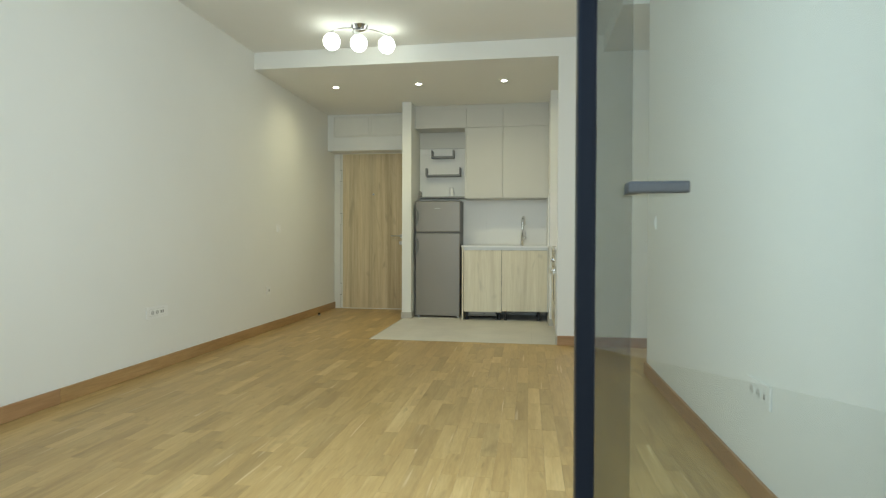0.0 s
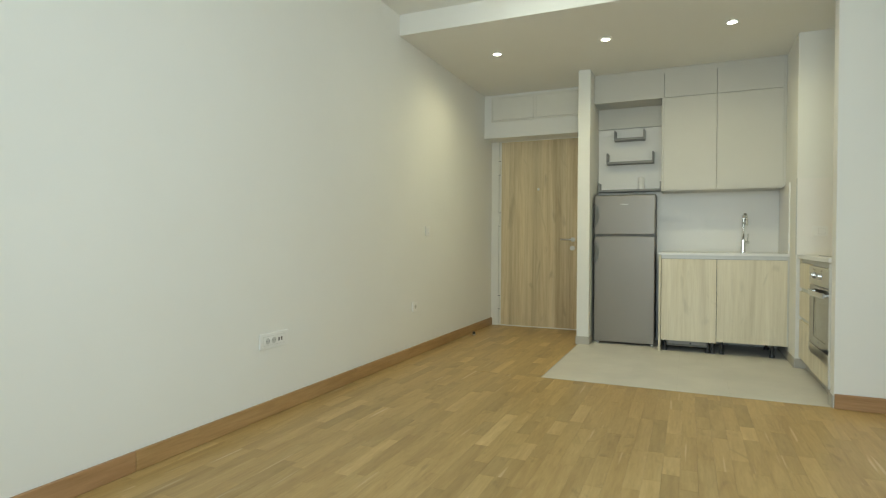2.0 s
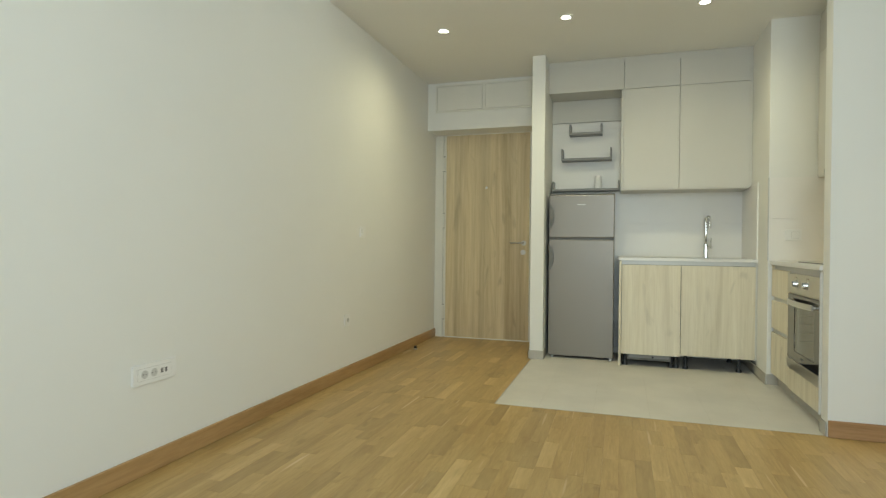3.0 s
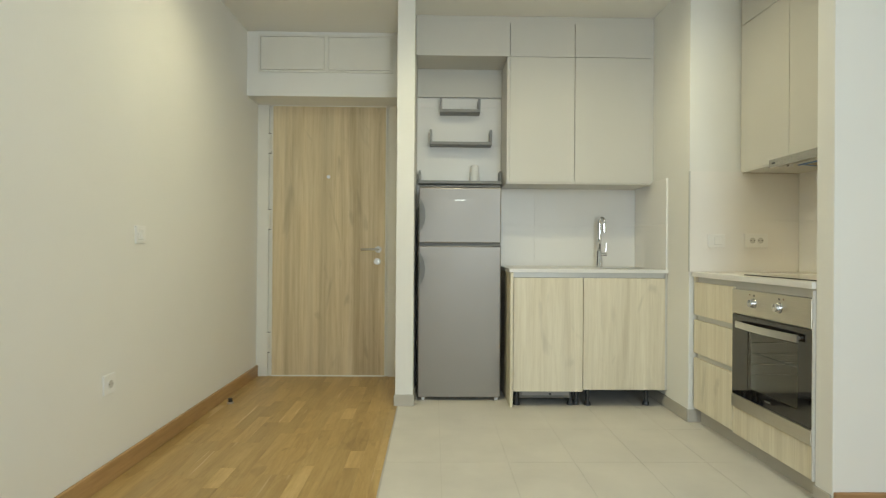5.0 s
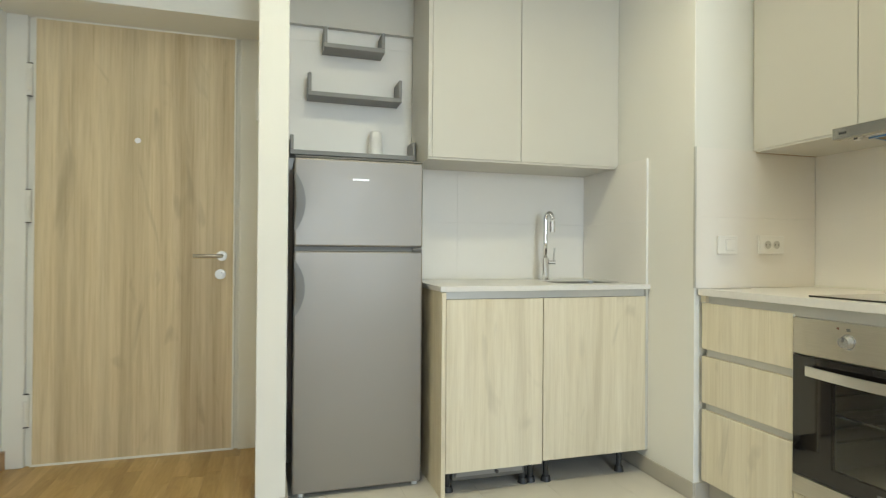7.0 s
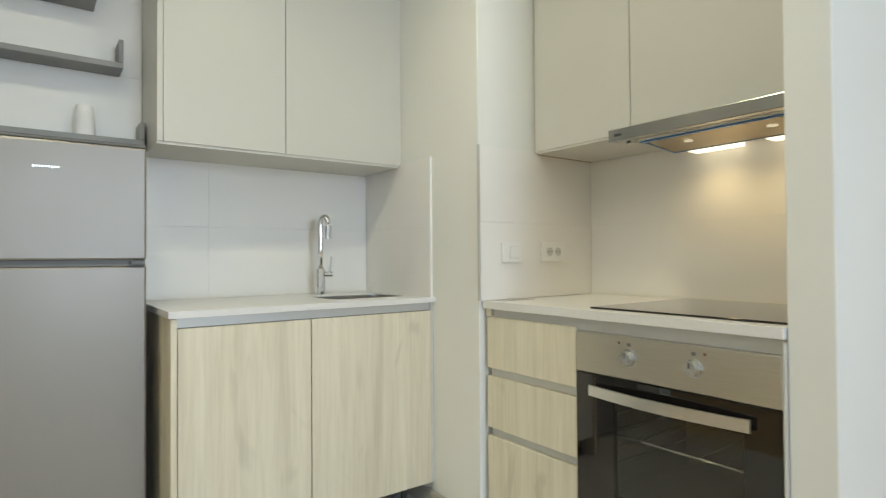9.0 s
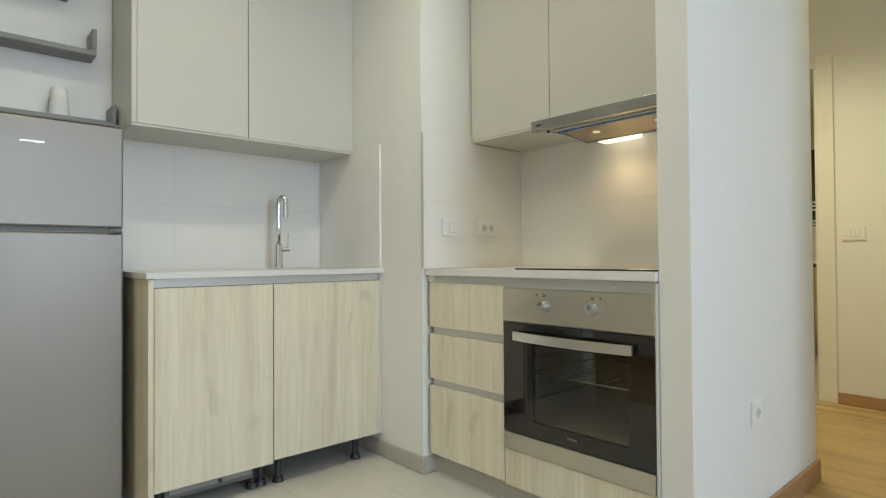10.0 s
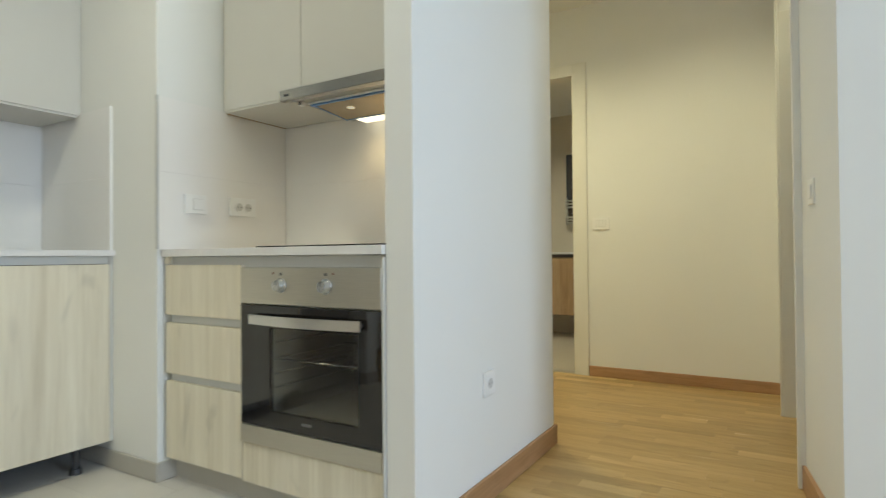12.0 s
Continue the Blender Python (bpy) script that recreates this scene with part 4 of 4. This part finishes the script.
# ---- bathroom seen through the doorway ----
wall_bath = structure(boxes("wall_bath", [(5.05, 4.9, -0.02, 5.2, 6.9, 2.45), (HX + 0.12, 4.9, -0.02, 5.05, 5.0, 2.45), (HX + 0.12, 6.8, -0.02, 5.05, 6.9, 2.45)], M_BATHTILE), "cream tiled bathroom walls in warm light", "wall")
ceiling_bath = structure(box("ceiling_bath", HX + 0.12, 4.9, 2.40, 5.2, 6.9, 2.45, M_CEIL), "plain bathroom ceiling", "ceiling")
downlight(4.0, 5.9, 2.40, "round recessed downlight lit in the bathroom ceiling")
van = thing("vanity_unit", (4.83, 6.0, 0.24), "wall-hung oak vanity unit with white basin top", "vanity")
box("body", 4.62, 5.30, 0.24, 5.048, 6.70, 0.83, M_BATHWOOD, van)
for y0, y1 in ((5.302, 5.765), (5.769, 6.23), (6.234, 6.698)):
    box("door", 4.60, y0, 0.24, 4.618, y1, 0.82, M_BATHWOOD, van, 0.002)
box("recess", 4.61, 5.30, 0.83, 5.048, 6.70, 0.862, M_GAPSHADE, van)
box("top", 4.585, 5.29, 0.862, 5.049, 6.71, 0.886, M_COUNTER, van, 0.003, "white basin top")
mir = thing("mirror", (5.04, 5.7, 1.2), "dark smoked bathroom mirror above the vanity", "mirror")
box("glass", 5.035, 5.10, 1.20, 5.049, 6.045, 1.96, M_MIRROR, mir)
rad = thing("towel_radiator", (4.98, 5.7, 1.18), "cream tubular towel radiator in the bathroom", "towel radiator")
for z in (1.205, 1.235, 1.265, 1.375, 1.41, 1.445):
    tube("bar", [(4.985, 5.30, z), (4.985, 6.04, z)], 0.010, M_WHITE, rad, 8)
for y in (5.31, 6.03):
    tube("upright", [(5.0, y, 1.18), (5.0, y, 1.47)], 0.012, M_WHITE, rad, 8)

# ---- balcony door and balcony ----
bd = thing("balcony_door", (0.55, 0.70, 0), "half-open glazed balcony door with anthracite aluminium frame", "glass door")
box("stile", 0.154, 0.682, 0.012, 0.185, 0.722, 2.33, M_ANTHRACITE, bd, 0.006, "dark anthracite door edge profile")
band = box("edge_band", 0.1865, 0.7085, 0.055, 0.244, 0.7105, 2.29, M_SMOKE, bd, label="smoked translucent edge band")
pn = box("pane", 0.1865, 0.698, 0.055, 0.870, 0.706, 2.29, M_PANE, bd)
boxes("rail", [(0.1855, 0.684, 0.010, 0.870, 0.720, 0.054), (0.1855, 0.684, 2.291, 0.870, 0.720, 2.335)], M_ANTHRACITE, bd, 0.004)
box("hinge_stile", 0.871, 0.682, 0.010, 0.911, 0.722, 2.335, M_ANTHRACITE, bd, 0.004)
hd = box("handle", 0.230, 0.655, 1.025, 0.322, 0.668, 1.044, M_HANDLE, bd, 0.004, "flat grey lever handle")
box("neck", 0.231, 0.668, 1.026, 0.249, 0.699, 1.043, M_HANDLE, hd)
for o in (band, pn):
    o.visible_shadow = False
df = thing("door_frame", (-0.04, 0.61, 0), "anthracite aluminium frame round the balcony door", "door frame", kind="structure")
boxes("profile", [(-1.06, 0.58, 0.0, -1.00, 0.68, 2.36), (0.875, 0.58, 0.0, 0.914, 0.68, 2.36), (-1.00, 0.58, 2.30, 0.875, 0.68, 2.36)], M_ANTHRACITE, df, 0.003)
box("sill", -1.00, 0.56, -0.012, 0.875, 0.70, 0.003, M_ALU, df)
balcony = structure(box("balcony_floor", -3.2, -4.6, -0.25, 3.6, 0.60, -0.012, M_BALCTILE), "grey stone tiled balcony floor", "balcony")
bm = bmesh.new()
add_prism(bm, [(0.15, -4.16), (2.75, -1.07), (2.87, -1.17), (0.27, -4.26)], "z", -0.012, 3.6)
add_prism(bm, [(0.13, -4.15), (2.74, -1.04), (2.89, -1.16), (0.28, -4.27)], "z", 3.601, 3.64)
parapet = structure(part("balcony_wall", bm, M_RENDERED), "white rendered balcony wall set at an angle", "wall")
parapet2 = structure(boxes("balcony_wall_side", [(-3.2, -4.3, -0.012, 0.15, -4.16, 0.93), (2.75, -1.2, -0.012, 2.9, 0.5, 2.8)], M_RENDERED), "white rendered balcony walls", "parapet")
ground = structure(box("ground", -600, -1500, -9.2, 600, 60, -9.0, M_GROUND), "distant green and grey ground below the balcony", "ground")

# ---- pieces: wall tiles ----
def tile_field(parent, axis, at, depth, us, vs, group=None):
    """Tiles between the given lines on a wall at 'at', standing 'depth' out along -axis."""
    g = 0.00035
    for u0, u1 in zip(us, us[1:]):
        for v0, v1 in zip(vs, vs[1:]):
            bm = bmesh.new()
            if axis == "y":
                add_box(bm, u0 + g, at - depth, v0 + g, u1 - g, at, v1 - g)
            else:
                add_box(bm, at - depth, u0 + g, v0 + g, at, u1 - g, v1 - g)
            part("tile", bm, M_TILE, parent)


ZT = [0.8915, 1.193, 1.486]
box("grout", -1.333, YB + 0.003, 0.05, 0.312, YB + 0.0099, 2.145, M_GROUT, wall_north)
tile_field(wall_north, "y", YB + 0.004, 0.008, [-1.332, -0.453, 0.311], ZT)
tile_field(wall_north, "y", YB + 0.004, 0.008, [-1.332, -0.708], [1.486, 1.779, 2.072, 2.145])
tile_field(wall_north, "y", YB + 0.004, 0.008, [-1.332, -0.708], [0.30, 0.598, 0.8915])
tile_field(wall_kitchen_side, "x", 0.3112, 0.009, [6.425, 6.9815], ZT)
box("tile_edge", 0.3015, 6.417, 0.8915, 0.3114, 6.4245, 1.487, M_PLASTIC, wall_kitchen_side, label="white tile edge trim")
tile_field(wall_kitchen_side, "y", 6.1112, 0.009, [0.3135, 0.9642], [0.8915, 1.193, 1.486])
box("tile_edge", 0.3060, 6.1018, 0.8915, 0.3130, 6.1112, 1.487, M_ALU, wall_kitchen_side, label="grey metal tile edge trim")
tile_field(wall_shaft, "x", 0.9715, 0.007, [5.05, 6.1018], ZT)

# ---- pieces: kitchen floor tiles ----
tx = [-1.425, -1.165, -0.843, -0.525, -0.205, 0.113, 0.40]
ty = [YP + 0.006, 5.475, 5.968, 6.465, 6.985]
cells = [(a, c, 0.3025 if a > 0.1 and c > 5.9 else e, d) for a, e in zip(tx, tx[1:]) for c, d in zip(ty, ty[1:])]
for a, c, e, d in cells + [(0.3025, 5.968, 0.40, 6.102)]:
    bm = bmesh.new()
    add_box(bm, a + 0.0006, c + 0.0006, -0.004, e - 0.0006, d - 0.0006, 0.0)
    part("tile", bm, M_FLOORTILE, floor_kitchen)

# ---- pieces: parquet strips ----
rng = random.Random(7)
unit = bmesh.new()
add_box(unit, -0.5, -0.5, -0.010, 0.5, 0.5, 0.0)
strip_mesh = finish("strip", unit, M_PARQUET)
REGIONS = [(XL + 0.001, YS, XR + 0.3, YP), (XL + 0.001, YP, -1.4335, 7.29), (XR + 0.3, HY - 0.1, HX, 6.44)]
PITCH = 0.0705
rest_v, rest_f = [], []
made = 0
for x0, y0, x1, y1 in REGIONS:
    x = x0
    while x < x1 - 0.004:
        xe = min(x + PITCH, x1)
        y = y0 - rng.random() * 0.4
        while y < y1:
            L = rng.choice((0.22, 0.34, 0.45, 0.45, 0.52))
            a, b = max(y, y0), min(y + L, y1)
            y += L
            if b - a < 0.015 or (x > XR and y < HY - 0.1):
                continue
            mx, my, sx, sy = (x + xe) / 2, (a + b) / 2, xe - x - 0.0005, b - a - 0.0006
            if my > 3.25 and x < 0.95 and made < 300:
                s = new("strip", strip_mesh)
                s.location, s.scale = (mx, my, 0), (sx, sy, 1)
                s.parent = floor
                made += 1
            else:
                k = len(rest_v)
                for zz in (-0.010, 0.0):
                    rest_v += [(mx - sx / 2, my - sy / 2, zz), (mx + sx / 2, my - sy / 2, zz), (mx + sx / 2, my + sy / 2, zz), (mx - sx / 2, my + sy / 2, zz)]
                rest_f += [(k + 4, k + 5, k + 6, k + 7), (k, k + 1, k + 5, k + 4), (k + 1, k + 2, k + 6, k + 5), (k + 2, k + 3, k + 7, k + 6), (k + 3, k, k + 4, k + 7)]
        x = xe
me = bpy.data.meshes.new("parquet_strips")
me.from_pydata(rest_v, [], rest_f)
me.materials.append(M_PARQUET_REST)
rest = new("parquet_strips", me)
rest.parent = floor
tagged(rest, kind="stuff")
